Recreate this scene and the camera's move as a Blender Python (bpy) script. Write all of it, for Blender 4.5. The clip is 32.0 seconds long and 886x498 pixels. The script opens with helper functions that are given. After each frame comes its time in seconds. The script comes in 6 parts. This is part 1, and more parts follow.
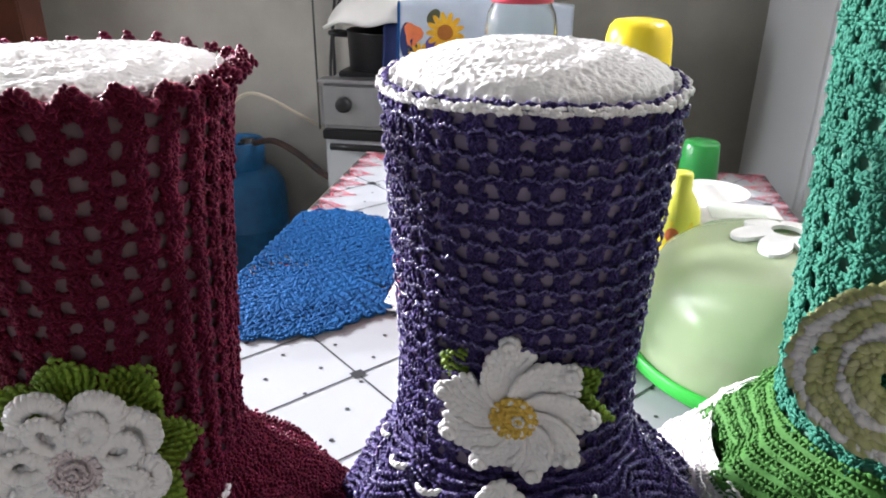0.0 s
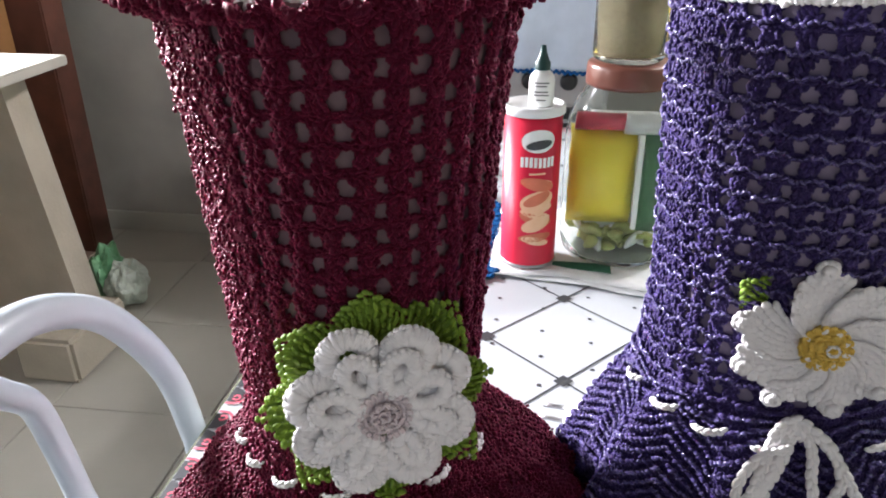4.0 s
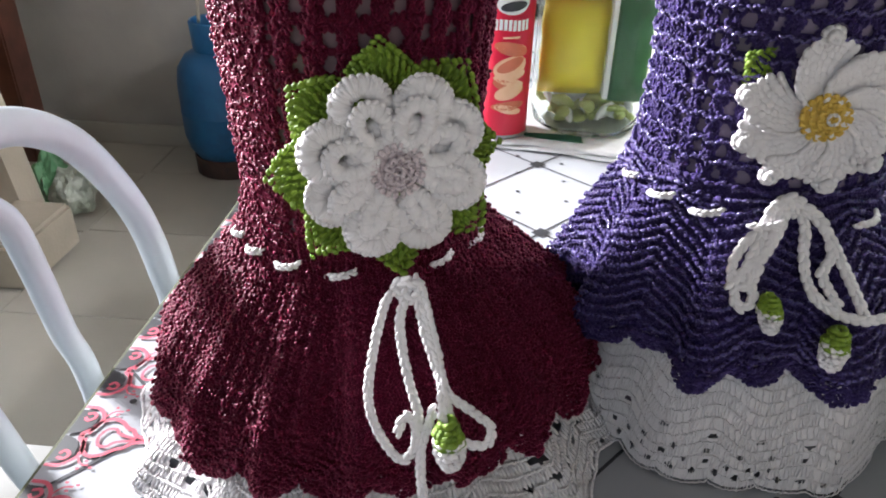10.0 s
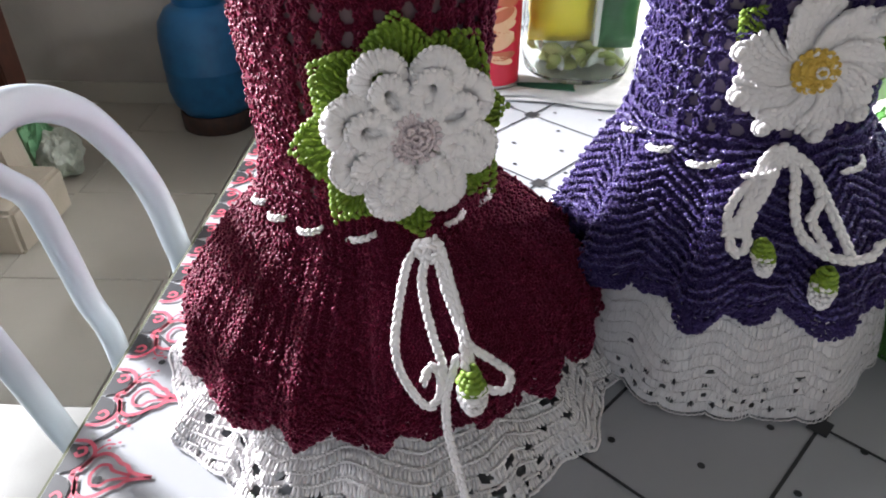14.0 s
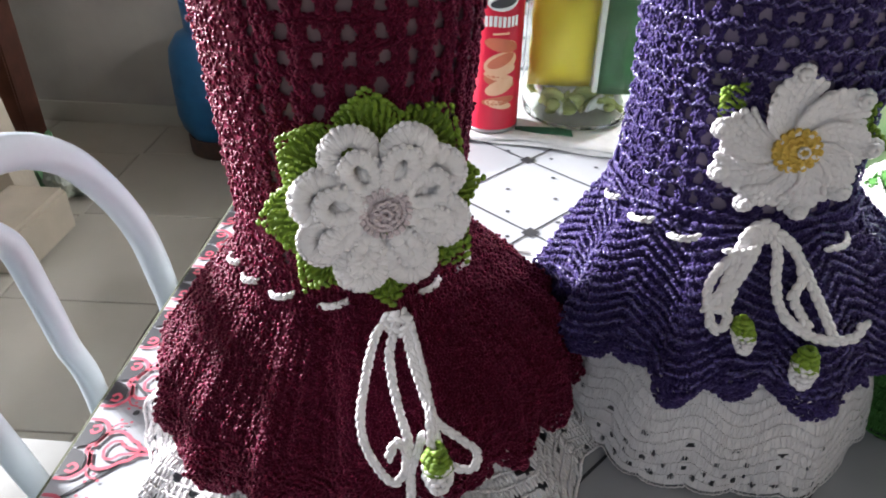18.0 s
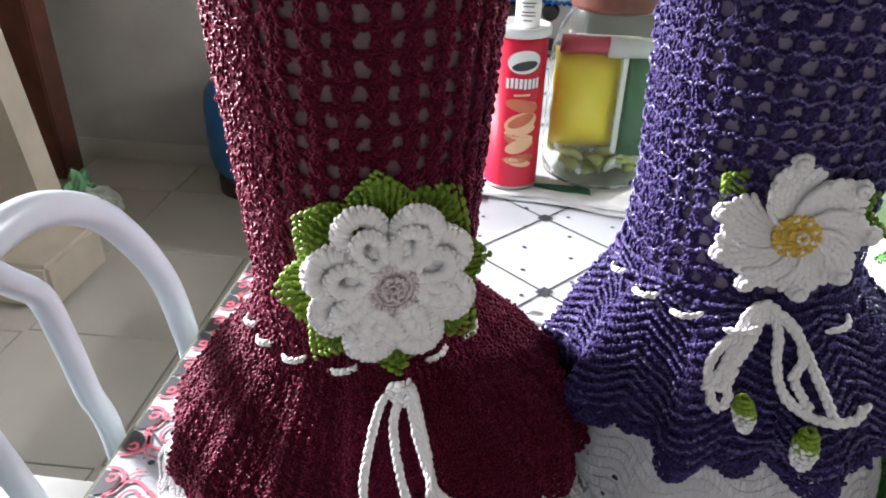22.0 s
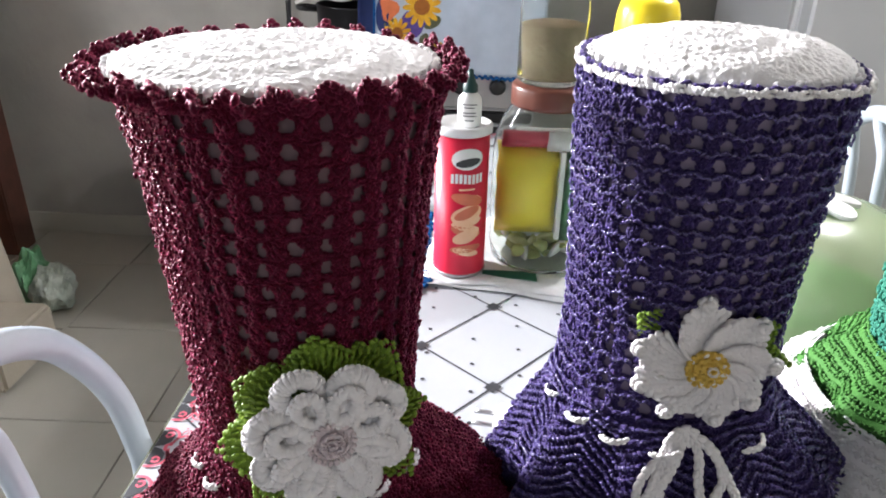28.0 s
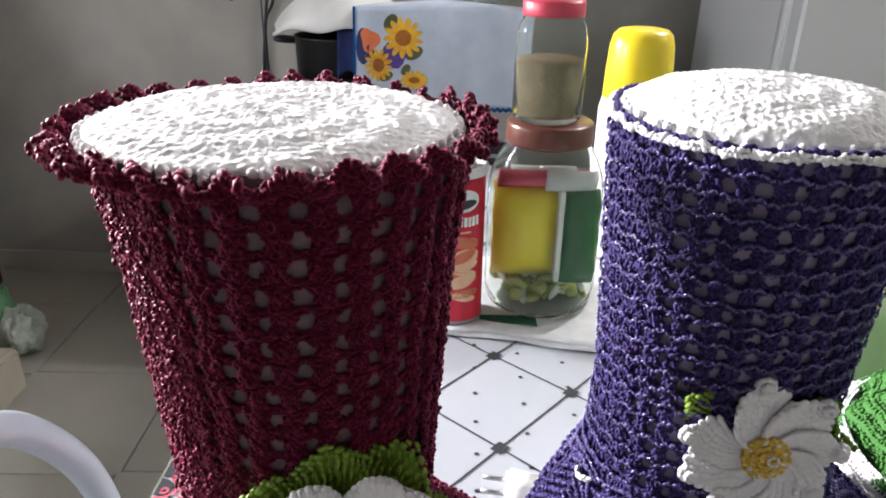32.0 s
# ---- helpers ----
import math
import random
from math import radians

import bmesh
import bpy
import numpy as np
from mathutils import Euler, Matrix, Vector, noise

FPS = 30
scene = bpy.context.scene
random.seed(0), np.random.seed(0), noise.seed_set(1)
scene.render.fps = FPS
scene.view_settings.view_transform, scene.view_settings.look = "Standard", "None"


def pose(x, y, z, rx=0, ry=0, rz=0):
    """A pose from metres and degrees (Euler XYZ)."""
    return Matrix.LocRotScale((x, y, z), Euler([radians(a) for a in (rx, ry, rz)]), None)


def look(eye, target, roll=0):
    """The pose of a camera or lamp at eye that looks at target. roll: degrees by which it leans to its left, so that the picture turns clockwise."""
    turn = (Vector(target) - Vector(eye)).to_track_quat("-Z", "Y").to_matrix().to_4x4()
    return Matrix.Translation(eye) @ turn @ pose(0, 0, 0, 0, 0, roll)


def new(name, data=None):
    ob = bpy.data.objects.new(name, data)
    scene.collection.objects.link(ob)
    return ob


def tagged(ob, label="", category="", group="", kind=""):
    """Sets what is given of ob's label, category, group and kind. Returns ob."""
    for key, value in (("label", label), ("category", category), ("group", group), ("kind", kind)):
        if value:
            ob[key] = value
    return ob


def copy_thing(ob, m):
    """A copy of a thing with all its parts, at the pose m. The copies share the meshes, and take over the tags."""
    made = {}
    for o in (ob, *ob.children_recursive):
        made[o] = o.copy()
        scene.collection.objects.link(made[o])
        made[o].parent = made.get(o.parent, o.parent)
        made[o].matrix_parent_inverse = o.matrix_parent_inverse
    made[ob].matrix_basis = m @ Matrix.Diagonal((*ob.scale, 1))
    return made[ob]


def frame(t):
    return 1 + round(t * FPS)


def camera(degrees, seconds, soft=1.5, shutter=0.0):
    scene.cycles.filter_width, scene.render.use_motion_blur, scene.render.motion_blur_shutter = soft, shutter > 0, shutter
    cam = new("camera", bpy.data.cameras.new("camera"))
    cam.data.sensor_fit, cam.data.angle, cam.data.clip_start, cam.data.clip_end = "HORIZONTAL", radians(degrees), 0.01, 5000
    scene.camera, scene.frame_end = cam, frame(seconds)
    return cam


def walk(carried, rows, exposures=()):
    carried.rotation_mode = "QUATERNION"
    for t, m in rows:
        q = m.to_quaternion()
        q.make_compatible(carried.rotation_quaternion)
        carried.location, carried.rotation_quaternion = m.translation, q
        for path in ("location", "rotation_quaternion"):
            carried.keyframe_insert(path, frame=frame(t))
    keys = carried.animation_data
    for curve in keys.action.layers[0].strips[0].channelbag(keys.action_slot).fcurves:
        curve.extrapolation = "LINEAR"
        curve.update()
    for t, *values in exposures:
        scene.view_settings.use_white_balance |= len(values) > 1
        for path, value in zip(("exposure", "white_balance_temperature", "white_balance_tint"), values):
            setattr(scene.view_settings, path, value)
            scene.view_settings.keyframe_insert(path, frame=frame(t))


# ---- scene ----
cam = camera(63.6, 32.0, 1.9)
PATH = [
    (0, (0.218, -0.683, 1.234), (-0.094, 1.122, 0.43), 0.6),
    (0.5, (0.161, -0.697, 1.234), (-0.175, 1.096, 0.414), 0.2),
    (1, (0.116, -0.708, 1.239), (-0.221, 1.076, 0.402), -1.5),
    (1.5, (0.085, -0.705, 1.24), (-0.247, 1.107, 0.462), -0.5),
    (2, (0.072, -0.7, 1.233), (-0.267, 1.138, 0.519), 0.2),
    (2.5, (0.059, -0.671, 1.224), (-0.211, 1.162, 0.473), -0.3),
    (4.5, (0.057, -0.71, 1.182), (-0.219, 1.074, 0.322), -0.3),
    (5, (0.041, -0.719, 1.164), (-0.103, 1.075, 0.291), -0.9),
    (5.5, (0.028, -0.731, 1.146), (-0.062, 1.063, 0.266), 1.1),
    (6, (0.03, -0.725, 1.121), (-0.033, 1.038, 0.179), 1.2),
    (6.5, (0.028, -0.719, 1.115), (-0.052, 1.023, 0.134), 1.4),
    (7, (0.027, -0.722, 1.121), (-0.08, 1.013, 0.132), 1.6),
    (7.5, (0.027, -0.724, 1.122), (-0.084, 1.002, 0.117), 1.5),
    (8, (0.026, -0.727, 1.122), (-0.077, 0.998, 0.115), 1.7),
    (8.5, (0.027, -0.731, 1.121), (-0.105, 0.991, 0.113), 1.2),
    (9, (0.028, -0.737, 1.123), (-0.098, 0.994, 0.129), 1.6),
    (9.5, (0.029, -0.737, 1.121), (-0.095, 0.988, 0.115), 2.0),
    (10, (0.033, -0.736, 1.121), (-0.092, 0.985, 0.11), 1.6),
    (10.5, (0.031, -0.739, 1.124), (-0.074, 0.948, 0.054), 0.2),
    (11, (0.033, -0.744, 1.126), (-0.098, 0.912, 0.012), -0.9),
    (11.5, (0.031, -0.747, 1.13), (-0.036, 0.902, 0.0), 0.2),
    (12, (0.027, -0.74, 1.129), (-0.045, 0.908, -0.003), 0.1),
    (12.5, (0.025, -0.745, 1.138), (-0.068, 0.905, 0.012), -0.8),
    (13, (0.022, -0.748, 1.137), (-0.074, 0.891, -0.004), -1.1),
    (13.5, (0.018, -0.752, 1.138), (-0.062, 0.889, -0.001), -0.2),
    (15.5, (0.026, -0.753, 1.143), (-0.068, 0.89, 0.006), 0.1),
    (16, (0.026, -0.75, 1.143), (-0.064, 0.885, -0.005), 0.3),
    (16.5, (0.03, -0.743, 1.147), (-0.081, 0.915, 0.034), -0.2),
    (17, (0.033, -0.735, 1.149), (-0.05, 0.943, 0.064), 2.0),
    (17.5, (0.035, -0.734, 1.151), (-0.041, 0.941, 0.061), 2.1),
    (18, (0.037, -0.732, 1.158), (-0.073, 0.945, 0.073), 1.2),
    (18.5, (0.031, -0.739, 1.181), (-0.084, 0.963, 0.137), 0.1),
    (19, (0.022, -0.736, 1.202), (-0.146, 0.995, 0.215), -0.9),
    (19.5, (0.02, -0.733, 1.197), (-0.124, 0.998, 0.206), 0.4),
    (20, (0.03, -0.729, 1.19), (-0.132, 0.999, 0.195), 1.1),
    (20.5, (0.036, -0.728, 1.179), (-0.128, 0.986, 0.16), 2.2),
    (21, (0.04, -0.727, 1.175), (-0.125, 0.982, 0.149), 2.2),
    (21.5, (0.042, -0.736, 1.181), (-0.134, 0.984, 0.174), 1.7),
    (22, (0.046, -0.735, 1.182), (-0.139, 0.992, 0.191), 1.7),
    (22.5, (0.048, -0.74, 1.184), (-0.14, 0.997, 0.211), 1.5),
    (23, (0.046, -0.747, 1.183), (-0.15, 0.984, 0.201), 1.6),
    (23.5, (0.048, -0.75, 1.183), (-0.142, 0.986, 0.208), 1.9),
    (24, (0.047, -0.757, 1.185), (-0.134, 0.97, 0.193), 1.8),
    (24.5, (0.041, -0.758, 1.19), (-0.14, 0.953, 0.17), 1.2),
    (26.5, (0.035, -0.745, 1.209), (-0.129, 0.988, 0.225), 1.3),
    (27, (0.035, -0.739, 1.22), (-0.109, 1.015, 0.271), 1.2),
    (27.5, (0.05, -0.734, 1.23), (-0.042, 1.044, 0.319), 1.2),
    (28, (0.061, -0.73, 1.245), (-0.03, 1.069, 0.376), 1.3),
    (28.5, (0.062, -0.725, 1.252), (-0.022, 1.089, 0.412), 1.8),
    (29, (0.068, -0.718, 1.254), (-0.028, 1.103, 0.432), 1.6),
    (29.5, (0.072, -0.7, 1.251), (-0.02, 1.125, 0.438), 2.0),
    (30, (0.081, -0.68, 1.249), (-0.01, 1.153, 0.455), 1.7),
    (30.5, (0.073, -0.676, 1.247), (-0.014, 1.156, 0.45), 2.0),
    (31, (0.05, -0.673, 1.246), (-0.004, 1.149, 0.422), 1.8),
    (31.5, (0.039, -0.673, 1.247), (0.028, 1.146, 0.416), 1.1),
    (32, (0.033, -0.674, 1.251), (0.006, 1.154, 0.441), 1.0),
]
walk(cam, [(t, look(eye, target, roll)) for t, eye, target, roll in PATH], [(0, 0.44, 6400, 13), (2.5, 0.50, 6400, 13), (5, 0.71, 6400, 13), (24.5, 0.72, 6400, 13), (27, 0.74, 6400, 13), (29, 0.26, 6400, 13), (32, 0.20, 6400, 13)])

# ---------- light and world ----------
world = bpy.data.worlds.new("world")
scene.world = world
world.use_nodes = True
sky = world.node_tree.nodes.new("ShaderNodeTexSky")
sky.sky_type = 'NISHITA'
sky.sun_disc = False
sky.sun_elevation, sky.sun_rotation = radians(17), radians(90 - 149)
world.node_tree.links.new(sky.outputs[0], world.node_tree.nodes["Background"].inputs[0])
world.node_tree.nodes["Background"].inputs[1].default_value = 0.1


def lamp(name, kind, at, target, power, size=0.2, color=(1, 1, 1), size_y=None):
    data = bpy.data.lights.new(name, kind)
    data.energy, data.color = power, color
    if kind == 'AREA':
        data.shape, data.size, data.size_y = 'RECTANGLE', size, size_y or size
    elif kind == 'POINT':
        data.shadow_soft_size = size
    ob = new(name, data)
    ob.matrix_world = look(at, target)
    return ob


KEY = (1.28, 1.09, 2.30)
lamp("ceiling_bulb_light", 'POINT', KEY, (0, 0, 0), 88, 0.05, (0.985, 0.975, 1.0))
# added weak fill from the left; no window is known there
lamp("left_fill_light", 'AREA', (-3.20, -0.56, 1.66), (0.0, -0.36, 0.98), 36, 0.80, (0.95, 0.965, 1.0), 0.30)
# added lamp that strengthens the sun on the covers' left sides
lamp("sun_boost_light", 'AREA', (-3.20, 1.50, 1.92), (0.05, -0.34, 0.98), 315, 0.34, (0.95, 0.965, 1.0), 0.30)
SUN_AZ, SUN_EL = radians(149), radians(17)
sun = lamp("sun", 'SUN', (-6, 6, 5), (-6 - math.cos(SUN_AZ), 6 - math.sin(SUN_AZ), 5 - math.tan(SUN_EL)), 4.6, 0, (1.0, 0.98, 0.97))
sun.data.angle = radians(5)
# added soft fill set in the invented west opening
lamp("left_soft_fill", 'AREA', (-1.82, 0.13, 1.45), (0.0, 0.0, 1.0), 12, 0.70, (0.95, 0.97, 1.0), 0.64)
# added fill from the unseen south side, softens the shaded fronts
lamp("south_fill_light", 'AREA', (-0.4, -2.42, 1.4), (0.1, 0, 1.0), 2.1, 1.1, (0.93, 0.97, 1.0), 0.7)

TABLE = 0.76


# ---------- materials ----------
def material(name, base, rough=0.6, second=None, scale=20.0, bump=0.0, bump_scale=200.0, metal=0.0, stain=0.25, sheen=0.0, sheen_tint=(1.0, 1.0, 1.0),
             transmission=0.0, alpha=1.0, island=0.0, spec=0.5, coords="Object", ior=1.45, spec_tint=(1.0, 1.0, 1.0), glow=0.0, depth=(1.0, 1.0, 1.0)):
    m = bpy.data.materials.new(name)
    m.use_nodes = True
    nt = m.node_tree
    b = nt.nodes["Principled BSDF"]
    b.inputs["Roughness"].default_value = rough
    b.inputs["Metallic"].default_value = metal
    b.inputs["Transmission Weight"].default_value = transmission
    b.inputs["Alpha"].default_value = alpha
    b.inputs["IOR"].default_value = ior
    b.inputs["Specular IOR Level"].default_value = spec
    b.inputs["Specular Tint"].default_value = (*spec_tint, 1)
    b.inputs["Sheen Weight"].default_value = sheen
    b.inputs["Sheen Tint"].default_value = (*sheen_tint, 1)
    b.inputs["Subsurface Weight"].default_value = glow      # light that soaks through the yarn
    b.inputs["Subsurface Radius"].default_value = depth
    b.inputs["Subsurface Scale"].default_value = 0.002
    co = nt.nodes.new("ShaderNodeTexCoord")
    n1 = nt.nodes.new("ShaderNodeTexNoise")
    n1.inputs["Scale"].default_value, n1.inputs["Detail"].default_value = scale, 6
    nt.links.new(co.outputs[coords], n1.inputs["Vector"])
    n2 = nt.nodes.new("ShaderNodeTexNoise")
    n2.inputs["Scale"].default_value, n2.inputs["Detail"].default_value = scale * 0.13, 3
    nt.links.new(co.outputs[coords], n2.inputs["Vector"])
    mix = nt.nodes.new("ShaderNodeMix")
    mix.data_type = 'RGBA'
    sec = second or tuple(c * 0.72 for c in base)
    mix.inputs["A"].default_value, mix.inputs["B"].default_value = (*base, 1), (*sec, 1)
    add = nt.nodes.new("ShaderNodeMath")
    add.operation = 'MULTIPLY'
    nt.links.new(n1.outputs[0], add.inputs[0])
    nt.links.new(n2.outputs[0], add.inputs[1])
    ramp = nt.nodes.new("ShaderNodeMapRange")
    ramp.inputs["From Min"].default_value, ramp.inputs["From Max"].default_value = 0.14, 0.40
    ramp.inputs["To Max"].default_value = stain * 4
    nt.links.new(add.outputs[0], ramp.inputs[0])
    last = ramp.outputs[0]
    if island:
        geo = nt.nodes.new("ShaderNodeNewGeometry")
        mul = nt.nodes.new("ShaderNodeMath")
        mul.operation = 'MULTIPLY_ADD'
        mul.inputs[1].default_value = island
        mul.use_clamp = True
        nt.links.new(geo.outputs["Random Per Island"], mul.inputs[0])
        nt.links.new(last, mul.inputs[2])
        last = mul.outputs[0]
    nt.links.new(last, mix.inputs["Factor"])
    nt.links.new(mix.outputs["Result"], b.inputs["Base Color"])
    if bump:
        n3 = nt.nodes.new("ShaderNodeTexNoise")
        n3.inputs["Scale"].default_value, n3.inputs["Detail"].default_value = bump_scale, 4
        nt.links.new(co.outputs[coords], n3.inputs["Vector"])
        bp = nt.nodes.new("ShaderNodeBump")
        bp.inputs["Strength"].default_value, bp.inputs["Distance"].default_value = bump, 0.002
        nt.links.new(n3.outputs[0], bp.inputs["Height"])
        nt.links.new(bp.outputs[0], b.inputs["Normal"])
    return m


YARN = dict(scale=60, bump=0.35, bump_scale=1400, stain=0.15)
M_MAROON = material("maroon_yarn", (0.055, 0.0030, 0.0120), 0.46, (0.039, 0.0024, 0.0090), island=0.5, spec=0.30, spec_tint=(1.0, 0.22, 0.40), sheen=0.45, sheen_tint=(1.0, 0.10, 0.28), glow=0.5, depth=(1.0, 0.25, 0.4), **YARN)
M_PURPLE = material("purple_yarn", (0.036, 0.0235, 0.096), 0.55, (0.028, 0.018, 0.074), island=0.5, spec=0.2, spec_tint=(0.6, 0.5, 1.0), sheen=0.28, sheen_tint=(0.5, 0.38, 1.0), glow=0.5, depth=(0.6, 0.5, 1.0), **YARN)
# glossy purple for the raised rows; its paler base paints in the glints
M_PURPLE_GLINT = material("glint_purple_yarn", (0.072, 0.053, 0.205), 0.20, (0.058, 0.042, 0.165), island=0.5, spec=1.0, sheen=0.3, sheen_tint=(0.75, 0.65, 1.0), **YARN)
M_WHITE_YARN = material("white_yarn", (0.83, 0.805, 0.815), 0.28, (0.77, 0.745, 0.755), island=0.3, **YARN)
M_TOP_YARN = material("soft_white_yarn", (0.86, 0.845, 0.84), 0.9, (0.80, 0.785, 0.78), scale=60, bump=0.6, bump_scale=420, stain=0.15, spec=0.1, sheen=0.15)
M_GREEN_YARN = material("leaf_green_yarn", (0.23, 0.35, 0.028), 0.5, (0.14, 0.24, 0.02), island=0.6, **YARN)
M_YELLOW_YARN = material("yellow_yarn", (0.78, 0.54, 0.12), 0.5, (0.66, 0.44, 0.08), island=0.5, **YARN)
M_PINK_CENTRE = material("pale_pink_yarn", (0.76, 0.67, 0.69), 0.5, (0.64, 0.54, 0.57), island=0.5, **YARN)
M_TEAL = material("teal_yarn", (0.046, 0.225, 0.16), 0.65, (0.028, 0.16, 0.11), island=0.5, spec=0.2, **YARN)
M_LIME = material("bright_green_yarn", (0.070, 0.20, 0.05), 0.65, (0.042, 0.145, 0.026), island=0.5, spec=0.2, **YARN)
M_CREAM = material("cream_yarn", (0.66, 0.64, 0.40), 0.55, (0.45, 0.47, 0.2), island=0.9, **YARN)
M_BLUE_YARN = material("blue_yarn", (0.010, 0.085, 0.25), 0.8, (0.007, 0.062, 0.19), island=0.4, spec=0.08, **YARN)
M_LINER_M = material("mauve_lining", (0.165, 0.105, 0.12), 0.7, scale=40)
M_LINER_P = material("violet_lining", (0.25, 0.20, 0.29), 0.7, scale=40)
M_LINER_T = material("green_lining", (0.10, 0.28, 0.20), 0.7, scale=40)
M_CLOTH = material("oilcloth_white", (0.36, 0.375, 0.40), 0.45, (0.33, 0.345, 0.37), scale=12, bump=0.05, bump_scale=300, stain=0.1, spec=0.25)
M_BLACK_PRINT = material("black_print", (0.035, 0.037, 0.042), 0.4, scale=40)
M_RED_PRINT = material("red_print", (0.60, 0.10, 0.15), 0.4, scale=40)
M_WALL = material("grey_plaster_wall", (0.37, 0.355, 0.32), 0.9, (0.29, 0.28, 0.255), scale=5, bump=0.5, bump_scale=60, stain=0.3)
M_TILE = material("beige_floor_tile", (0.43, 0.415, 0.36), 0.30, (0.37, 0.36, 0.31), scale=5, bump=0.04, bump_scale=80, stain=0.25)
M_GROUT = material("grey_grout", (0.27, 0.255, 0.22), 0.9, scale=30)
M_CEIL = material("ceiling_paint", (0.45, 0.43, 0.40), 0.9, scale=4)
M_CHAIR = material("white_enamel_tube", (0.41, 0.47, 0.52), 0.3, (0.46, 0.52, 0.57), scale=30, stain=0.1)
M_BROWN = material("dark_brown_wood", (0.12, 0.045, 0.03), 0.5, (0.06, 0.024, 0.016), scale=14, bump=0.3, bump_scale=60)
M_ORANGE_WOOD = material("varnished_wood", (0.34, 0.17, 0.065), 0.45, (0.22, 0.105, 0.04), scale=9, bump=0.2, bump_scale=50)
M_CEMENT = material("cement", (0.50, 0.45, 0.36), 0.9, (0.38, 0.34, 0.27), scale=7, bump=0.5, bump_scale=90)
M_SLAB = material("pale_stone_slab", (0.6, 0.57, 0.5), 0.5, scale=8)
M_GAS = material("blue_gas_paint", (0.015, 0.13, 0.30), 0.42, (0.01, 0.085, 0.2), scale=25, bump=0.15, bump_scale=120)
M_GAS_FOOT = material("rusty_dark_steel", (0.03, 0.025, 0.025), 0.7, (0.08, 0.04, 0.03), scale=30)
M_RED_CAN = material("red_printed_card", (0.68, 0.018, 0.055), 0.35, (0.58, 0.015, 0.045), scale=30, stain=0.1)
M_CHIP = material("pale_orange_print", (0.78, 0.46, 0.27), 0.4, (0.82, 0.56, 0.38), scale=90)
M_CHIP_DARK = material("orange_red_print", (0.62, 0.16, 0.08), 0.4, scale=90)
M_OFFWHITE = material("white_plastic", (0.78, 0.78, 0.76), 0.35, (0.7, 0.7, 0.68), scale=30, stain=0.1)
M_LID_CLEAR = material("translucent_plastic", (0.72, 0.72, 0.72), 0.3, scale=30, stain=0.1)
M_DARK_GREEN = material("dark_green_plastic", (0.012, 0.05, 0.045), 0.4, scale=40)
M_BROWN_LID = material("brown_plastic", (0.14, 0.05, 0.035), 0.3, (0.1, 0.035, 0.025), scale=40)
M_GLASS = material("clear_glass", (0.94, 0.97, 0.95), 0.10, (0.94, 0.97, 0.95), transmission=0.985, ior=1.07)
M_YELLOW = material("yellow_packet", (0.88, 0.73, 0.05), 0.35, (0.80, 0.62, 0.04), scale=30)
M_YELLOW_CAP = material("yellow_plastic", (0.85, 0.66, 0.03), 0.25, (0.78, 0.6, 0.03), scale=20, stain=0.1)
M_GREEN_BOX = material("deep_green_card", (0.05, 0.16, 0.07), 0.35, (0.035, 0.12, 0.05), scale=40)
M_OLIVE = material("green_herbs", (0.52, 0.55, 0.26), 0.5, (0.36, 0.40, 0.14), scale=60, island=0.8)
M_SPICE = material("brown_ground_spice", (0.36, 0.29, 0.17), 0.9, (0.24, 0.18, 0.10), scale=260, bump=0.6, bump_scale=500)
M_STEEL = material("brushed_steel", (0.42, 0.42, 0.43), 0.38, (0.34, 0.34, 0.35), metal=0.7, scale=20)
M_DARK = material("black_plastic", (0.015, 0.015, 0.017), 0.4, scale=40)
M_TOWEL = material("white_towel", (0.50, 0.57, 0.67), 0.9, (0.43, 0.50, 0.60), scale=30, bump=0.4, bump_scale=500, sheen=0.2)
M_NAPKIN = material("white_folded_cloth", (0.78, 0.79, 0.8), 0.85, scale=40, bump=0.3, bump_scale=600)
M_GREEN_CLOTH = material("dark_green_cloth", (0.02, 0.12, 0.07), 0.9, scale=50)
M_FRIDGE = material("fridge_enamel", (0.56, 0.575, 0.59), 0.35, (0.51, 0.525, 0.54), scale=4, stain=0.15)
M_DOME = material("translucent_green_plastic", (0.46, 0.55, 0.34), 0.2, (0.41, 0.50, 0.29), scale=6, stain=0.1, alpha=0.68)
M_GREEN_PLASTIC = material("bright_green_plastic", (0.05, 0.52, 0.07), 0.25, (0.04, 0.44, 0.06), scale=10, stain=0.1)
M_CUP = material("deep_green_plastic", (0.022, 0.25, 0.05), 0.3, (0.018, 0.20, 0.04), scale=10, stain=0.1)
M_LEMON = material("lemon_plastic", (0.70, 0.70, 0.10), 0.3, (0.60, 0.62, 0.08), scale=20, stain=0.1)
M_WHITE_PRINT = material("white_print", (0.82, 0.84, 0.82), 0.4, scale=30)
M_SUN_PETAL = material("sunflower_yellow", (0.78, 0.46, 0.03), 0.9, (0.6, 0.28, 0.02), scale=90)
M_SUN_HEART = material("sunflower_brown", (0.35, 0.12, 0.02), 0.9, scale=90)
M_VIOLET_PRINT = material("violet_print", (0.10, 0.06, 0.28), 0.9, scale=50)
M_ORANGE_PRINT = material("orange_print", (0.75, 0.2, 0.08), 0.9, scale=50)
M_DARK_LEAF = material("dark_leaf_print", (0.10, 0.11, 0.06), 0.9, scale=50)
M_NAVY = material("navy_cloth", (0.02, 0.035, 0.13), 0.9, scale=40)
M_BAG_GREEN = material("pale_green_film", (0.18, 0.42, 0.22), 0.4, (0.13, 0.32, 0.16), scale=20)
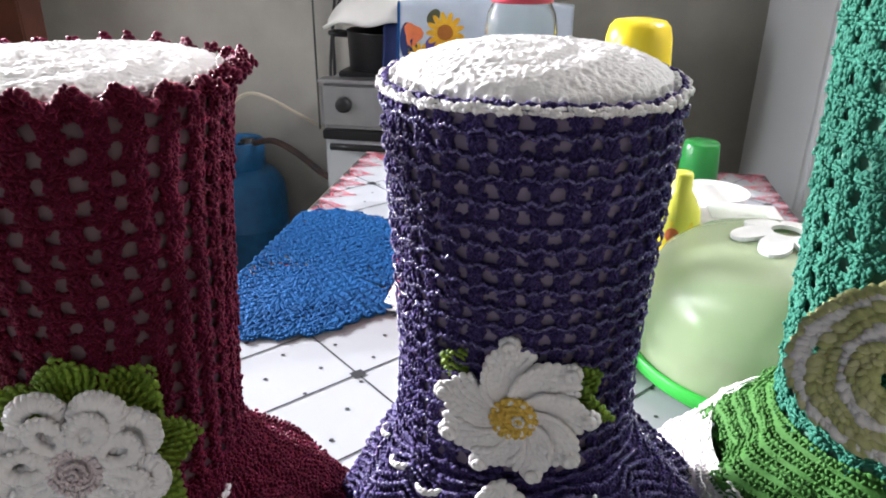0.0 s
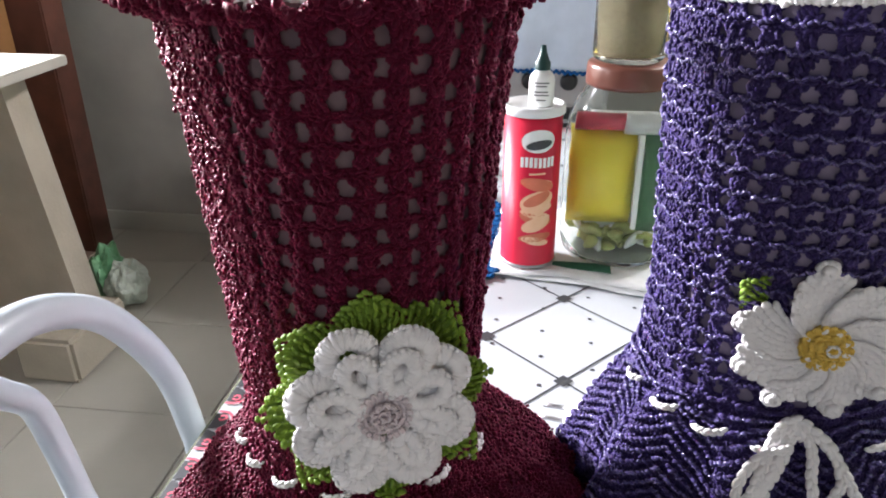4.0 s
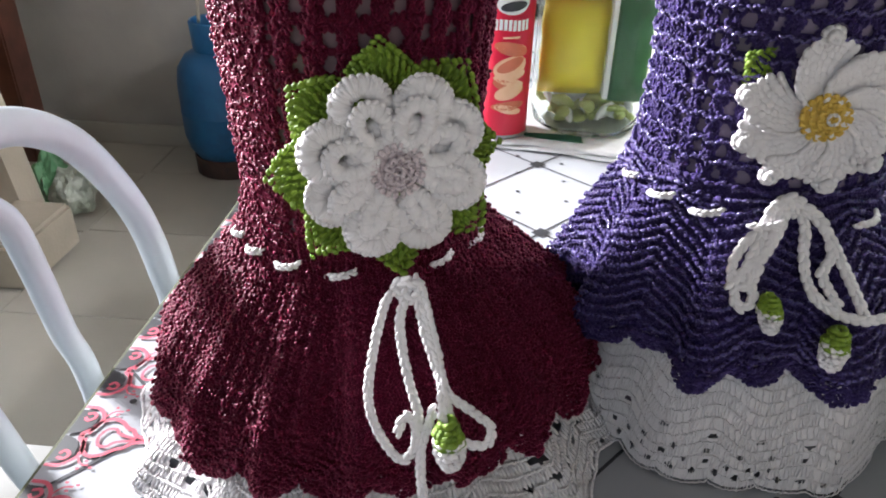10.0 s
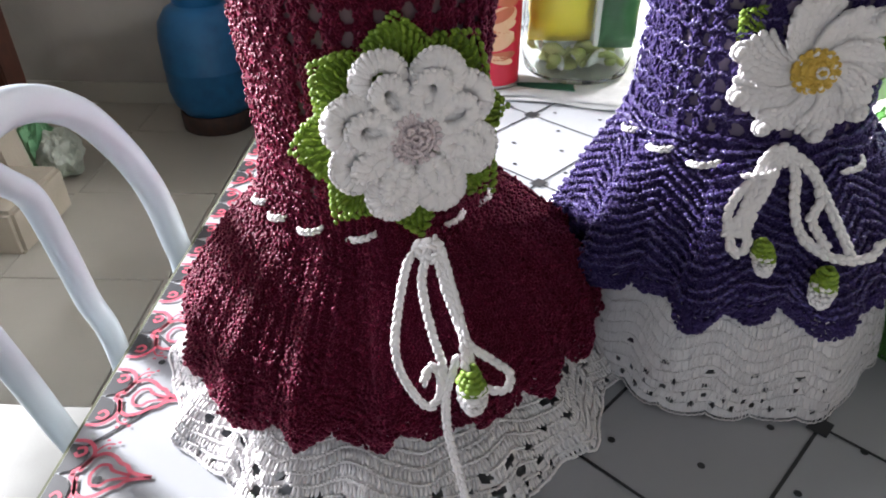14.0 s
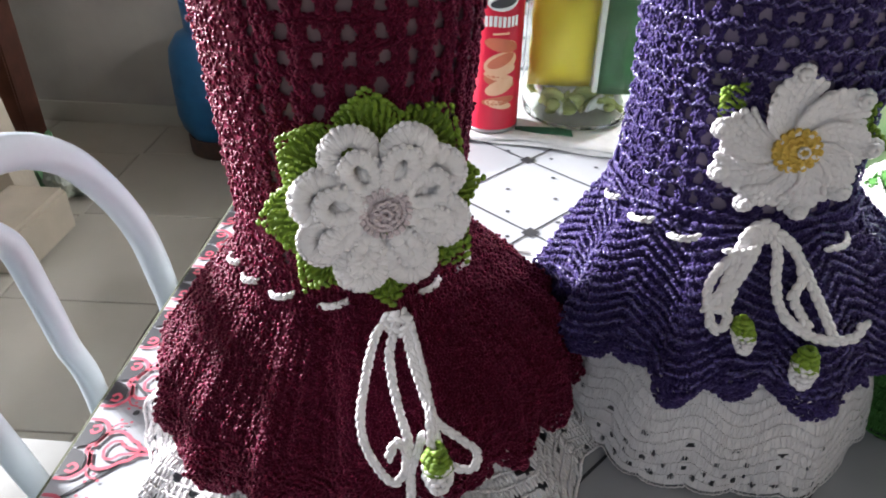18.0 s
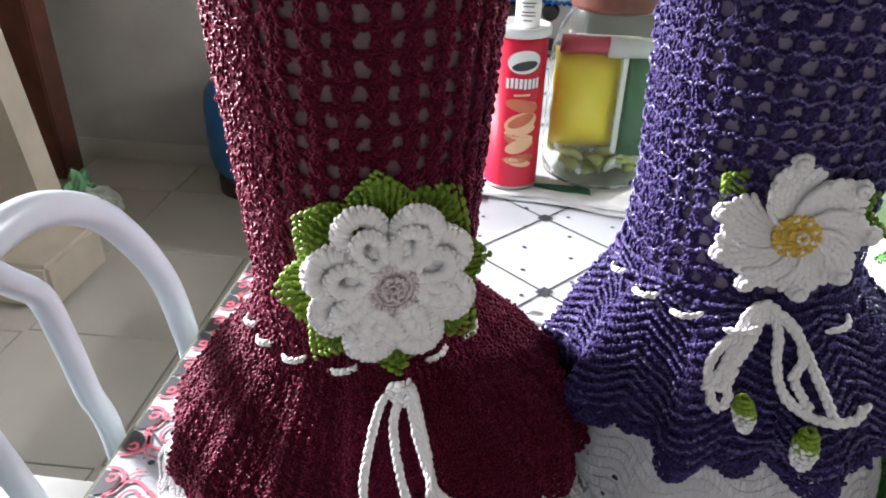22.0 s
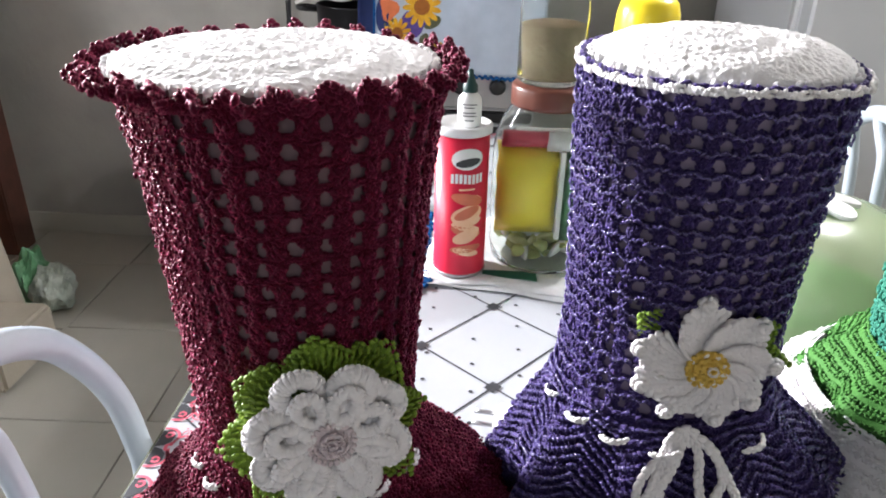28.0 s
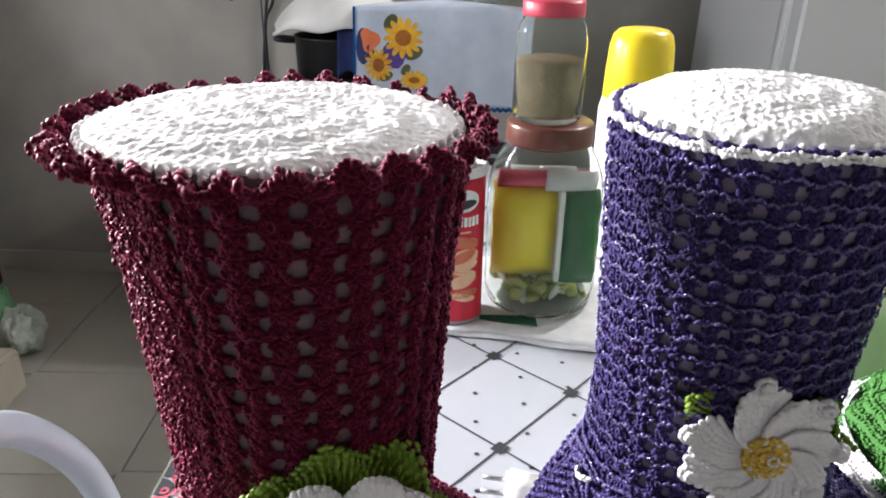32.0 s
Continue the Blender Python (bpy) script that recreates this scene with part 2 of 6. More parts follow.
M_BAG_WHITE = material("grey_white_film", (0.52, 0.56, 0.50), 0.4, (0.38, 0.44, 0.36), scale=20)
M_BAG_CLEAR = material("milky_film", (0.62, 0.63, 0.62), 0.3, (0.5, 0.52, 0.5), scale=30, stain=0.2)
M_SEAT = material("grey_vinyl", (0.30, 0.30, 0.285), 0.5, (0.25, 0.25, 0.235), scale=20, bump=0.1, bump_scale=300)
M_RED_LID = material("red_plastic", (0.62, 0.07, 0.11), 0.35, scale=30)


# ---------- mesh helpers ----------
def mesh_object(name, verts, faces, mat, parent=None, smooth=True, label=""):
    me = bpy.data.meshes.new(name)
    me.from_pydata([tuple(v) for v in verts] if not isinstance(verts, np.ndarray) else verts.tolist(), [], faces if not isinstance(faces, np.ndarray) else faces.tolist())
    me.polygons.foreach_set("use_smooth", [smooth] * len(me.polygons))
    me.materials.append(mat)
    me.update()
    ob = new(name, me)
    if parent:
        ob.parent = parent
    if label:
        ob["label"] = label
    return ob


def part(name, bm, mat, parent=None, label="", smooth=False):
    me = bpy.data.meshes.new(name)
    bmesh.ops.recalc_face_normals(bm, faces=bm.faces[:])
    bm.to_mesh(me)
    bm.free()
    me.polygons.foreach_set("use_smooth", [smooth] * len(me.polygons))
    me.materials.append(mat)
    ob = new(name, me)
    if parent:
        ob.parent = parent
    if label:
        ob["label"] = label
    return ob


def thing(name, label, category, at=(0, 0, 0), group="", kind=""):
    ob = new(name)
    ob.location = at
    ob.empty_display_size = 0.05
    return tagged(ob, label, category, group, kind)


def box_bm(lo, hi, bevel=0.0, seg=2):
    bm = bmesh.new()
    bmesh.ops.create_cube(bm, size=1)
    for v in bm.verts:
        v.co = Vector([lo[i] + (hi[i] - lo[i]) * (v.co[i] + 0.5) for i in range(3)])
    if bevel:
        bmesh.ops.bevel(bm, geom=bm.edges[:], offset=bevel, segments=seg, affect='EDGES', clamp_overlap=True)
    return bm


def lathe(profile, seg=48, center=(0, 0), caps=True, wobble=None):
    """Verts and faces of a turned shape from (radius, z) pairs."""
    a = np.linspace(0, 2 * np.pi, seg, endpoint=False)
    verts, faces = [], []
    for r, z in profile:
        for t in a:
            rr = r if wobble is None else r + wobble(t, z)
            verts.append((center[0] + rr * math.cos(t), center[1] + rr * math.sin(t), z))
    n = len(profile)
    for i in range(n - 1):
        for j in range(seg):
            k = (j + 1) % seg
            faces.append((i * seg + j, i * seg + k, (i + 1) * seg + k, (i + 1) * seg + j))
    if caps:
        faces.append(tuple(range(seg - 1, -1, -1)))
        faces.append(tuple((n - 1) * seg + j for j in range(seg)))
    return verts, faces


def turned(name, profile, mat, parent=None, center=(0, 0), seg=48, label="", caps=True, wobble=None):
    v, f = lathe(profile, seg, center, caps, wobble)
    return mesh_object(name, v, f, mat, parent, True, label)


def smooth_path(points, n):
    """n points on a smooth line through the given ones."""
    p = np.array(points, float)
    q = np.vstack([2 * p[0] - p[1], p, 2 * p[-1] - p[-2]])
    out = []
    for s in np.linspace(0, len(p) - 1 - 1e-6, n):
        i = int(s)
        t = s - i
        a, b, c, d = q[i], q[i + 1], q[i + 2], q[i + 3]
        out.append(0.5 * (2 * b + (c - a) * t + (2 * a - 5 * b + 4 * c - d) * t * t + (3 * b - a - 3 * c + d) * t ** 3))
    return np.array(out)


def tube(name, points, radius, mat, parent=None, n=40, seg=12, label="", smooth_line=True):
    p = smooth_path(points, n) if smooth_line else np.array(points, float)
    verts, faces = [], []
    up = Vector((0.13, 0.31, 0.94)).normalized()
    for i in range(len(p)):
        d = Vector(p[min(i + 1, len(p) - 1)] - p[max(i - 1, 0)]).normalized()
        s = d.cross(up)
        if s.length < 1e-4:
            s = Vector((1, 0, 0))
        s.normalize()
        u = s.cross(d).normalized()
        r = radius(i / (len(p) - 1)) if callable(radius) else radius
        for j in range(seg):
            a = 2 * math.pi * j / seg
            verts.append(Vector(p[i]) + r * (math.cos(a) * s + math.sin(a) * u))
    for i in range(len(p) - 1):
        for j in range(seg):
            k = (j + 1) % seg
            faces.append((i * seg + j, i * seg + k, (i + 1) * seg + k, (i + 1) * seg + j))
    faces.append(tuple(range(seg - 1, -1, -1)))
    faces.append(tuple((len(p) - 1) * seg + j for j in range(seg)))
    return mesh_object(name, verts, faces, mat, parent, True, label)


# ---------- crochet: every stitch is a small knot of yarn ----------
def knot_shape(cuts):
    bm = bmesh.new()
    bmesh.ops.create_icosphere(bm, subdivisions=cuts, radius=1)
    bm.verts.ensure_lookup_table()
    shape = np.array([v.co[:] for v in bm.verts]), np.array([[v.index for v in f.verts] for f in bm.faces])
    bm.free()
    return shape


KNOT_V, KNOT_F = knot_shape(1)
FINE_V, FINE_F = knot_shape(2)
RNG = np.random.default_rng(7)


def stitches(name, pos, along, out, size, mat, parent=None, label="", jitter=0.12, slant=None, fine=False):
    """One mesh of yarn knots. pos, along, out: (n, 3); size: (n, 3) or three half-lengths along the row, across it and outward."""
    pos, along, out = (np.asarray(a, float) for a in (pos, along, out))
    n = len(pos)
    size = np.broadcast_to(np.asarray(size, float), (n, 3)).copy()
    along = along / np.linalg.norm(along, axis=1, keepdims=True)
    out = out - (out * along).sum(1, keepdims=True) * along
    out = out / np.linalg.norm(out, axis=1, keepdims=True)
    side = np.cross(out, along)
    if slant is not None:
        c, s = np.cos(slant)[:, None], np.sin(slant)[:, None]
        along, side = c * along + s * side, c * side - s * along
    size *= 1 + jitter * RNG.standard_normal((n, 1)).clip(-2, 2)
    pos = pos + jitter * 0.5 * size.mean(1, keepdims=True) * RNG.standard_normal((n, 3)).clip(-2, 2)
    knot_v, knot_f = (FINE_V, FINE_F) if fine else (KNOT_V, KNOT_F)
    v = (pos[:, None] + knot_v[None, :, 0, None] * (along * size[:, :1])[:, None] + knot_v[None, :, 1, None] * (side * size[:, 1:2])[:, None]
         + knot_v[None, :, 2, None] * (out * size[:, 2:])[:, None]).reshape(-1, 3)
    f = (knot_f[None] + (np.arange(n) * len(knot_v))[:, None, None]).reshape(-1, 3)
    me = bpy.data.meshes.new(name)
    me.vertices.add(len(v))
    me.vertices.foreach_set("co", v.ravel())
    me.loops.add(f.size)
    me.loops.foreach_set("vertex_index", f.ravel())
    me.polygons.add(len(f))
    me.polygons.foreach_set("loop_start", np.arange(len(f)) * 3)
    me.polygons.foreach_set("use_smooth", np.ones(len(f), bool))
    me.update(calc_edges=True)
    me.materials.append(mat)
    ob = new(name, me)
    ob["kind"] = "stuff"
    if parent:
        ob.parent = parent
    if label:
        ob["label"] = label
    return ob


def cord(name, points, mat, parent=None, thick=0.0022, n=None, label=""):
    """A crocheted chain cord: two rows of knots laid along a smooth line."""
    p = smooth_path(points, 400)
    step = np.r_[0, np.cumsum(np.linalg.norm(np.diff(p, axis=0), axis=1))]
    count = n or max(6, int(step[-1] / (thick * 0.95)))
    s = np.linspace(0, step[-1], count)
    q = np.stack([np.interp(s, step, p[:, k]) for k in range(3)], 1)
    d = np.gradient(q, axis=0)
    o = np.tile([0.0, -1.0, 0.25], (count, 1))
    side = np.cross(o, d)
    side /= np.linalg.norm(side, axis=1, keepdims=True) + 1e-9
    sign = np.where(np.arange(count) % 2, 1.0, -1.0)
    return stitches(name, q + side * (sign * thick * 0.42)[:, None], d, o, (thick * 1.45, thick * 0.72, thick * 0.75), mat, parent, label, 0.07, sign * 0.28, True)


# ---------- the room ----------
X0, X1, Y0, Y1, H = -1.78, 1.45, -2.4, 1.86, 2.5

floor = mesh_object("floor", [(X0 - .1, Y0, -.006), (X1, Y0, -.006), (X1, Y1, -.006), (X0 - .1, Y1, -.006), (X0 - .1, Y0, -.1), (X1, Y0, -.1), (X1, Y1, -.1), (X0 - .1, Y1, -.1)],
                    [(0, 1, 2, 3), (7, 6, 5, 4), (0, 4, 5, 1), (1, 5, 6, 2), (2, 6, 7, 3), (3, 7, 4, 0)], M_GROUT, smooth=False)
tagged(floor, "beige ceramic tile floor with thin grey joints", "floor", kind="structure")


def wall(name, lo, hi, label):
    ob = part(name, box_bm(lo, hi), M_WALL)
    return tagged(ob, label, "wall", kind="structure")


wall("wall_north", (X0 - .12, Y1, 0), (X1 + .12, Y1 + .12, H), "bare grey plastered wall with faint stains")
wall("wall_east", (X1, Y0, 0), (X1 + .12, Y1, H), "bare grey plastered wall")
# unseen west wall; its gap is invented to let the left lamps in
west = wall("wall_west", (X0 - .12, Y0, 0), (X0, 0.25, 0.86), "bare grey plastered wall, unseen, with an opening added for light")
for y0, y1, z0, z1 in ((Y0, 0.25, 1.80, H), (Y0, -0.72, 0.86, 1.80), (0.22, 0.25, 0.86, 1.80)):
    part("wall_panel", box_bm((X0 - .12, y0, z0), (X0, y1, z1)), M_WALL, west)
wall("wall_west_end", (X0 - .12, 1.70, 0), (X0, Y1, H), "short grey plastered wall beside the door post")
wall("wall_west_head", (X0 - .12, 0.25, 2.46), (X0, 1.70, H), "grey plastered lintel over the door opening added for light")
# unseen south wall, left open in the middle for the fill lamp
south = wall("wall_south", (X0 - .12, Y0 - .12, 0), (X1 + .12, Y0, 1.0), "unseen grey plastered wall below an opening added for fill light")
for lo, hi in (((X0 - .12, Y0 - .12, 2.2), (X1 + .12, Y0, H)), ((X0 - .12, Y0 - .12, 1.0), (-1.1, Y0, 2.2)), ((0.3, Y0 - .12, 1.0), (X1 + .12, Y0, 2.2))):
    part("wall_panel", box_bm(lo, hi), M_WALL, south)
ceiling = part("ceiling", box_bm((X0 - .12, Y0 - .12, H), (X1 + .12, Y1 + .12, H + .1)), M_CEIL)
tagged(ceiling, "plain pale ceiling", "ceiling", kind="structure")
base = part("baseboard", box_bm((X0, Y1 - .012, 0), (X1, Y1 - .002, 0.085), 0.002), M_TILE)
tagged(base, "beige tile baseboard along the grey wall", "baseboard", kind="structure")

# the door post and door; upper gap added for sunlight, head board blocks sky
door = thing("door_1", "varnished wooden door with dark brown frame, upper opening added for light", "door", (X0, 1.1, 0), kind="structure")
for nm, lo, hi, mt in (("door_post", (-.13, .52, 0), (.10, .64, 2.46), M_BROWN), ("door_post", (-.13, -.85, 0), (.03, -.77, 2.46), M_BROWN),
                       ("door_sky_block", (-.10, -.77, 1.96), (-.02, .15, 2.46), M_BROWN), ("door_leaf", (-.07, .15, 0.01), (-.03, .52, 2.455), M_ORANGE_WOOD), ("lower_leaf", (-.07, -.77, 0.01), (-.03, .146, 1.02), M_ORANGE_WOOD)):
    part(nm, box_bm(lo, hi, 0.006), mt, door)

# ceiling lamp
cl = thing("ceiling_lamp", "white bulb holder under the ceiling", "lamp", (KEY[0], KEY[1], H))
turned("rose", [(0.001, 0), (0.05, 0), (0.05, -.02), (0.02, -.04), (0.001, -.04)], M_OFFWHITE, cl, caps=False)

# ---------- the table ----------
TX0, TX1, TY0, TY1 = -0.246, 0.655, -0.66, 0.915
table = thing("dining_table", "kitchen table on white steel legs", "table", (0, 0, 0))
part("tabletop", box_bm((TX0 + .003, TY0 + .003, TABLE - .03), (TX1 - .003, TY1 - .003, TABLE - .003), 0.004), M_OFFWHITE, table)
for lx in (TX0 + .08, TX1 - .08):
    for ly in (TY0 + .1, TY1 - .1):
        tube("leg", [(lx, ly, 0), (lx, ly, .4), (lx, ly, TABLE - .03)], 0.018, M_CHAIR, table, n=4)
cloth = thing("oilcloth", "white oilcloth with black lattice print and red scrolled hearts", "tablecloth", (0, 0, 0))
part("sheet", box_bm((TX0, TY0, TABLE - .0028), (TX1, TY1, TABLE), 0.001), M_CLOTH, cloth)
part("hem", box_bm((TX0 - .0022, TY0, TABLE - .012), (TX0 - .0002, TY1, TABLE - .0012)), M_DARK_LEAF, cloth, "folded edge of the cloth")

A_, B_ = np.array([.0875, .013]), np.array([.0005, .089])   # half diagonals of the printed lattice
PRINT = TABLE + .0006


def flat_poly(points, z=PRINT):
    return [(p[0], p[1], z) for p in points]


def inside(p, m=0.0):
    return TX0 + m < p[0] < TX1 - m and TY0 + m < p[1] < TY1 - m


def strip(p, q, w, z=PRINT):
    p, q = np.array(p), np.array(q)
    d = (q - p) / np.linalg.norm(q - p)
    n = np.array([-d[1], d[0]]) * w / 2
    return [(*(p + n), z), (*(p - n), z), (*(q - n), z), (*(q + n), z)]


lv, lf, dv, df, kv, kf = [], [], [], [], [], []
for m in range(-14, 15):
    for n in range(-22, 23):
        c = m * A_ + n * B_
        if (m + n) % 2 == 0:
            for q in (c + A_ + B_, c + A_ - B_):
                if inside(c, .036) and inside(q, .036):
                    lf.append(tuple(range(len(lv), len(lv) + 4)))
                    lv += strip(c, q, 0.0024)
                elif inside(c, .036) or inside(q, .036):
                    a_, b_ = (c, q) if inside(c, .036) else (q, c)
                    s = 1.0
                    while s > 0.05 and not inside(a_ + (b_ - a_) * s, .004):
                        s -= 0.02
                    lf.append(tuple(range(len(lv), len(lv) + 4)))
                    lv += strip(a_, a_ + (b_ - a_) * s, 0.0024)
            if inside(c, .02):
                kf.append(tuple(range(len(kv), len(kv) + 4)))
                e, g = A_ * 0.095, B_ * 0.095
                kv += flat_poly([c + e * 1.25, c + g * 1.25, c - e * 1.25, c - g * 1.25], PRINT + .0004)
for i in range(-14, 18):
    for j in range(-30, 34):
        d0 = (0.09 + 0.63 * i) * A_ + ((-0.17 if i % 2 == 0 else 0.13) + 0.6 * j) * B_
        if inside(d0, .03):
            df.append(tuple(range(len(dv), len(dv) + 8)))
            dv += flat_poly([d0 + 0.0027 * np.array([math.cos(t), math.sin(t)]) for t in np.arange(8) * math.pi / 4])
mesh_object("lattice_print", lv, lf, M_BLACK_PRINT, cloth, False, "thin black lattice lines")["kind"] = "stuff"
mesh_object("square_print", kv, kf, M_BLACK_PRINT, cloth, False, "small black squares at the crossings")["kind"] = "stuff"
mesh_object("dot_print", dv, df, M_BLACK_PRINT, cloth, False, "small black dots")["kind"] = "stuff"


# the printed border: dark scrolls at the edge and red hearts that point inward
def ribbon_print(pts, w, z):
    p = smooth_path([(*q, 0) for q in pts], 5 * len(pts))[:, :2]
    d = np.gradient(p, axis=0)
    d /= np.linalg.norm(d, axis=1, keepdims=True) + 1e-9
    n = np.stack([-d[:, 1], d[:, 0]], 1) * w / 2
    v = [(*q, z) for q in np.vstack([p + n, p - n])]
    k = len(p)
    return v, [(i, i + 1, k + i + 1, k + i) for i in range(k - 1)]


def motif():
    """Red lines and dark fields of one border figure; x runs inward from the edge."""
    red, dark = ([], []), ([], [])

    def add(to, v, f):
        n = len(to[0])
        to[0].extend(v)
        to[1].extend(tuple(i + n for i in g) for g in f)
    for s in (1, -1):
        add(red, *ribbon_print([(.0015, .027 * s), (.012, .026 * s), (.019, .018 * s), (.018, .008 * s), (.012, .002 * s), (.014, 0)], .0028, PRINT + .0005))
        add(red, *ribbon_print([(.006, .020 * s), (.011, .021 * s), (.013, .017 * s), (.009, .014 * s), (.006, .017 * s)], .0024, PRINT + .0005))
        add(red, *ribbon_print([(.016, .002 * s), (.019, .012 * s), (.026, .017 * s), (.034, .015 * s), (.040, .010 * s), (.045, .008 * s), (.050, .003 * s), (.064, 0)], .0028, PRINT + .0005))
        add(red, *ribbon_print([(.024, .000), (.027, .007 * s), (.033, .008 * s), (.037, .004 * s), (.044, .002 * s), (.050, .001 * s)], .0022, PRINT + .0005))
        add(red, *ribbon_print([(.020, .019 * s), (.024, .024 * s), (.030, .025 * s)], .0014, PRINT + .0005))
        for cx, cy in ((.027, .0215), (.032, .0265), (.024, .028)):
            v = [(cx + .0014 * math.cos(t), s * (cy + .0011 * math.sin(t)), PRINT + .0005) for t in np.arange(7) * 2 * math.pi / 7]
            add(red, v, [tuple(range(7))])
        v = [(.001, .024 * s, PRINT + .0003), (.010, .0235 * s, PRINT + .0003), (.016, .017 * s, PRINT + .0003), (.015, .009 * s, PRINT + .0003), (.010, .003 * s, PRINT + .0003), (.001, 0, PRINT + .0003)]
        add(dark, v, [tuple(range(6))])
    return red, dark


def border(place, spots):
    (rv, rf), (kv_, kf_) = motif()
    out = ([], [], [], [])
    for x, y, a in spots:
        c, s = math.cos(a), math.sin(a)
        for v, f, to, tf in ((rv, rf, out[0], out[1]), (kv_, kf_, out[2], out[3])):
            n = len(to)
            to.extend((x + c * p[0] - s * p[1], y + s * p[0] + c * p[1], p[2]) for p in v)
            tf.extend(tuple(i + n for i in g) for g in f)
    mesh_object("heart_print", out[0], out[1], M_RED_PRINT, place, False, "red scrolled hearts")["kind"] = "stuff"
    mesh_object("scroll_print", out[2], out[3], M_BLACK_PRINT, place, False, "dark scroll fields")["kind"] = "stuff"


STEP = 0.0675
spots = [(TX0 + .0005, -0.4035 + STEP * k, 0.0) for k in range(-3, 20)] + [(TX1 - .0005, -0.40 + STEP * k, math.pi) for k in range(-3, 20)]
spots += [(TX0 + .05 + STEP * k, TY1 - .0005, -math.pi / 2) for k in range(13)] + [(TX0 + .05 + STEP * k, TY0 + .0005, math.pi / 2) for k in range(13)]
border(cloth, spots)


# ---------- crocheted dress covers ----------
def prof(pairs):
    z = [p[0] for p in pairs]
    r = [p[1] for p in pairs]
    return lambda q: np.interp(q, z, r)


def ring_points(center, r, z, theta, flat=1.0):
    return np.stack([center[0] + r * np.cos(theta), center[1] + flat * r * np.sin(theta), z + 0 * theta], 1)


def net_body(name, center, radius, z0, z1, mat, parent, cols, row_h, hole_w, hole_h, pitch=0.0023, ridge=0.0, flat=None, label="", rib=0.0010, ridge_mat=None, close=None):
    """The upright part: rows of stitches round a bottle, with a hole in every cell of the net and, if asked, a raised chain on each row."""
    P, T, N, S, L = [], [], [], [], []
    ridges = []

    def opening(th, row, fz, grow=1.0):
        cell = th * cols / (2 * np.pi) + 0.012 * np.sin(3 * th + row) + 0.05 * np.sin(row * 1.7)
        idx, fx = np.floor(cell), cell % 1.0
        wob = np.sin(idx * 7.3 + row * 3.1)
        size = grow * (1 + 0.16 * np.sin(idx * 3.7 + row * 5.9))
        if close:   # the net is drawn shut towards one side
            off = np.abs((th - close + np.pi) % (2 * np.pi) - np.pi)
            size = size * np.clip((off - 0.95) / 0.35, 0.0, 1.0) + 1e-4
        ex, ez = (fx - 0.5 - 0.03 * wob) / (hole_w * size / 2), (fz - 0.52 + 0.03 * wob) / (grow * hole_h / 2)
        corner = np.where(wob > 0, ex, -ex) + ez
        return (np.abs(ex) ** 4 + np.abs(ez) ** 4 < 1) & (corner < 1.15), fx

    # the close fabric between the holes
    nt, nz = cols * 18, int((z1 - z0) / 0.0009)
    ths, zz = np.arange(nt) * 2 * np.pi / nt, np.linspace(z0, z1, nz + 1)
    fabric = np.vstack([ring_points(center, float(radius(q)) - 0.0002 + 0.0003 * np.cos(ths * cols), q, ths, float(flat(q)) if flat else 1.0) for q in zz])
    quads = []
    for j in range(nz):
        row, fz = divmod((0.5 * (zz[j] + zz[j + 1]) - z0) / row_h, 1.0)
        i = np.nonzero(~opening(ths + np.pi / nt, row, fz, 0.96)[0])[0]
        quads.append(np.stack([j * nt + i, j * nt + (i + 1) % nt, (j + 1) * nt + (i + 1) % nt, (j + 1) * nt + i], 1))
    mesh_object("net_fabric", fabric, np.vstack(quads), mat, parent)
    k = 0
    z = z0
    last_row = -1
    step = 0.0021
    while z < z1:
        r = float(radius(z))
        fl = float(flat(z)) if flat else 1.0
        n = int(2 * np.pi * r / pitch)
        th = np.arange(n) * 2 * np.pi / n + (k % 2) * np.pi / n
        row, fz = divmod((z - z0) / row_h, 1.0)
        hole, fx = opening(th, row, fz)
        bar = fz < 0.16 or fz > 0.88
        pillar = np.cos(2 * np.pi * fx)
        shut = np.clip((1.45 - np.abs((th - close + np.pi) % (2 * np.pi) - np.pi)) / 0.4, 0, 1) if close else 0.0 * th
        lift = rib * pillar * (1 - shut) + (ridge if bar else 0.0) + (0.0007 + 0.0003 * shut) * RNG.standard_normal(n)
        keep = ~hole
        th, lift, pillar = th[keep], lift[keep], pillar[keep]
        P.append(ring_points(center, r + lift, z + 0.0006 * np.sin(th * cols + row), th, fl))
        T.append(np.stack([-np.sin(th), fl * np.cos(th), 0 * th], 1))
        N.append(np.stack([fl * np.cos(th), np.sin(th), 0 * th], 1))
        S.append(np.tile((0.0026, 0.0014, 0.0014) if not bar else (0.0023, 0.0011, 0.0012), (len(th), 1)) * (1 - 0.22 * shut[keep, None]))
        lean = np.where((np.arange(n) + k) % 2, 1.05, -1.05) * (0.3 if bar else 1.0)
        L.append(np.where((shut > 0.5) & (not ridge_mat), RNG.uniform(-1.6, 1.6, n), lean)[keep])
        if ridge_mat and row != last_row:
            last_row = row
            m = int(2 * np.pi * r / 0.0024)
            tr = np.arange(m) * 2 * np.pi / m
            ridges.append((ring_points(center, r + 0.0037 + 0 * tr, z + 0.0012 * np.sin(tr * cols + row) + 0.0010 * np.sin(2 * tr + row), tr, fl), np.stack([-np.sin(tr), fl * np.cos(tr), 0 * tr], 1),
                           np.stack([fl * np.cos(tr), np.sin(tr), 0 * tr], 1), np.where(np.arange(m) % 2, 0.55, -0.55)))
        z += step
        k += 1
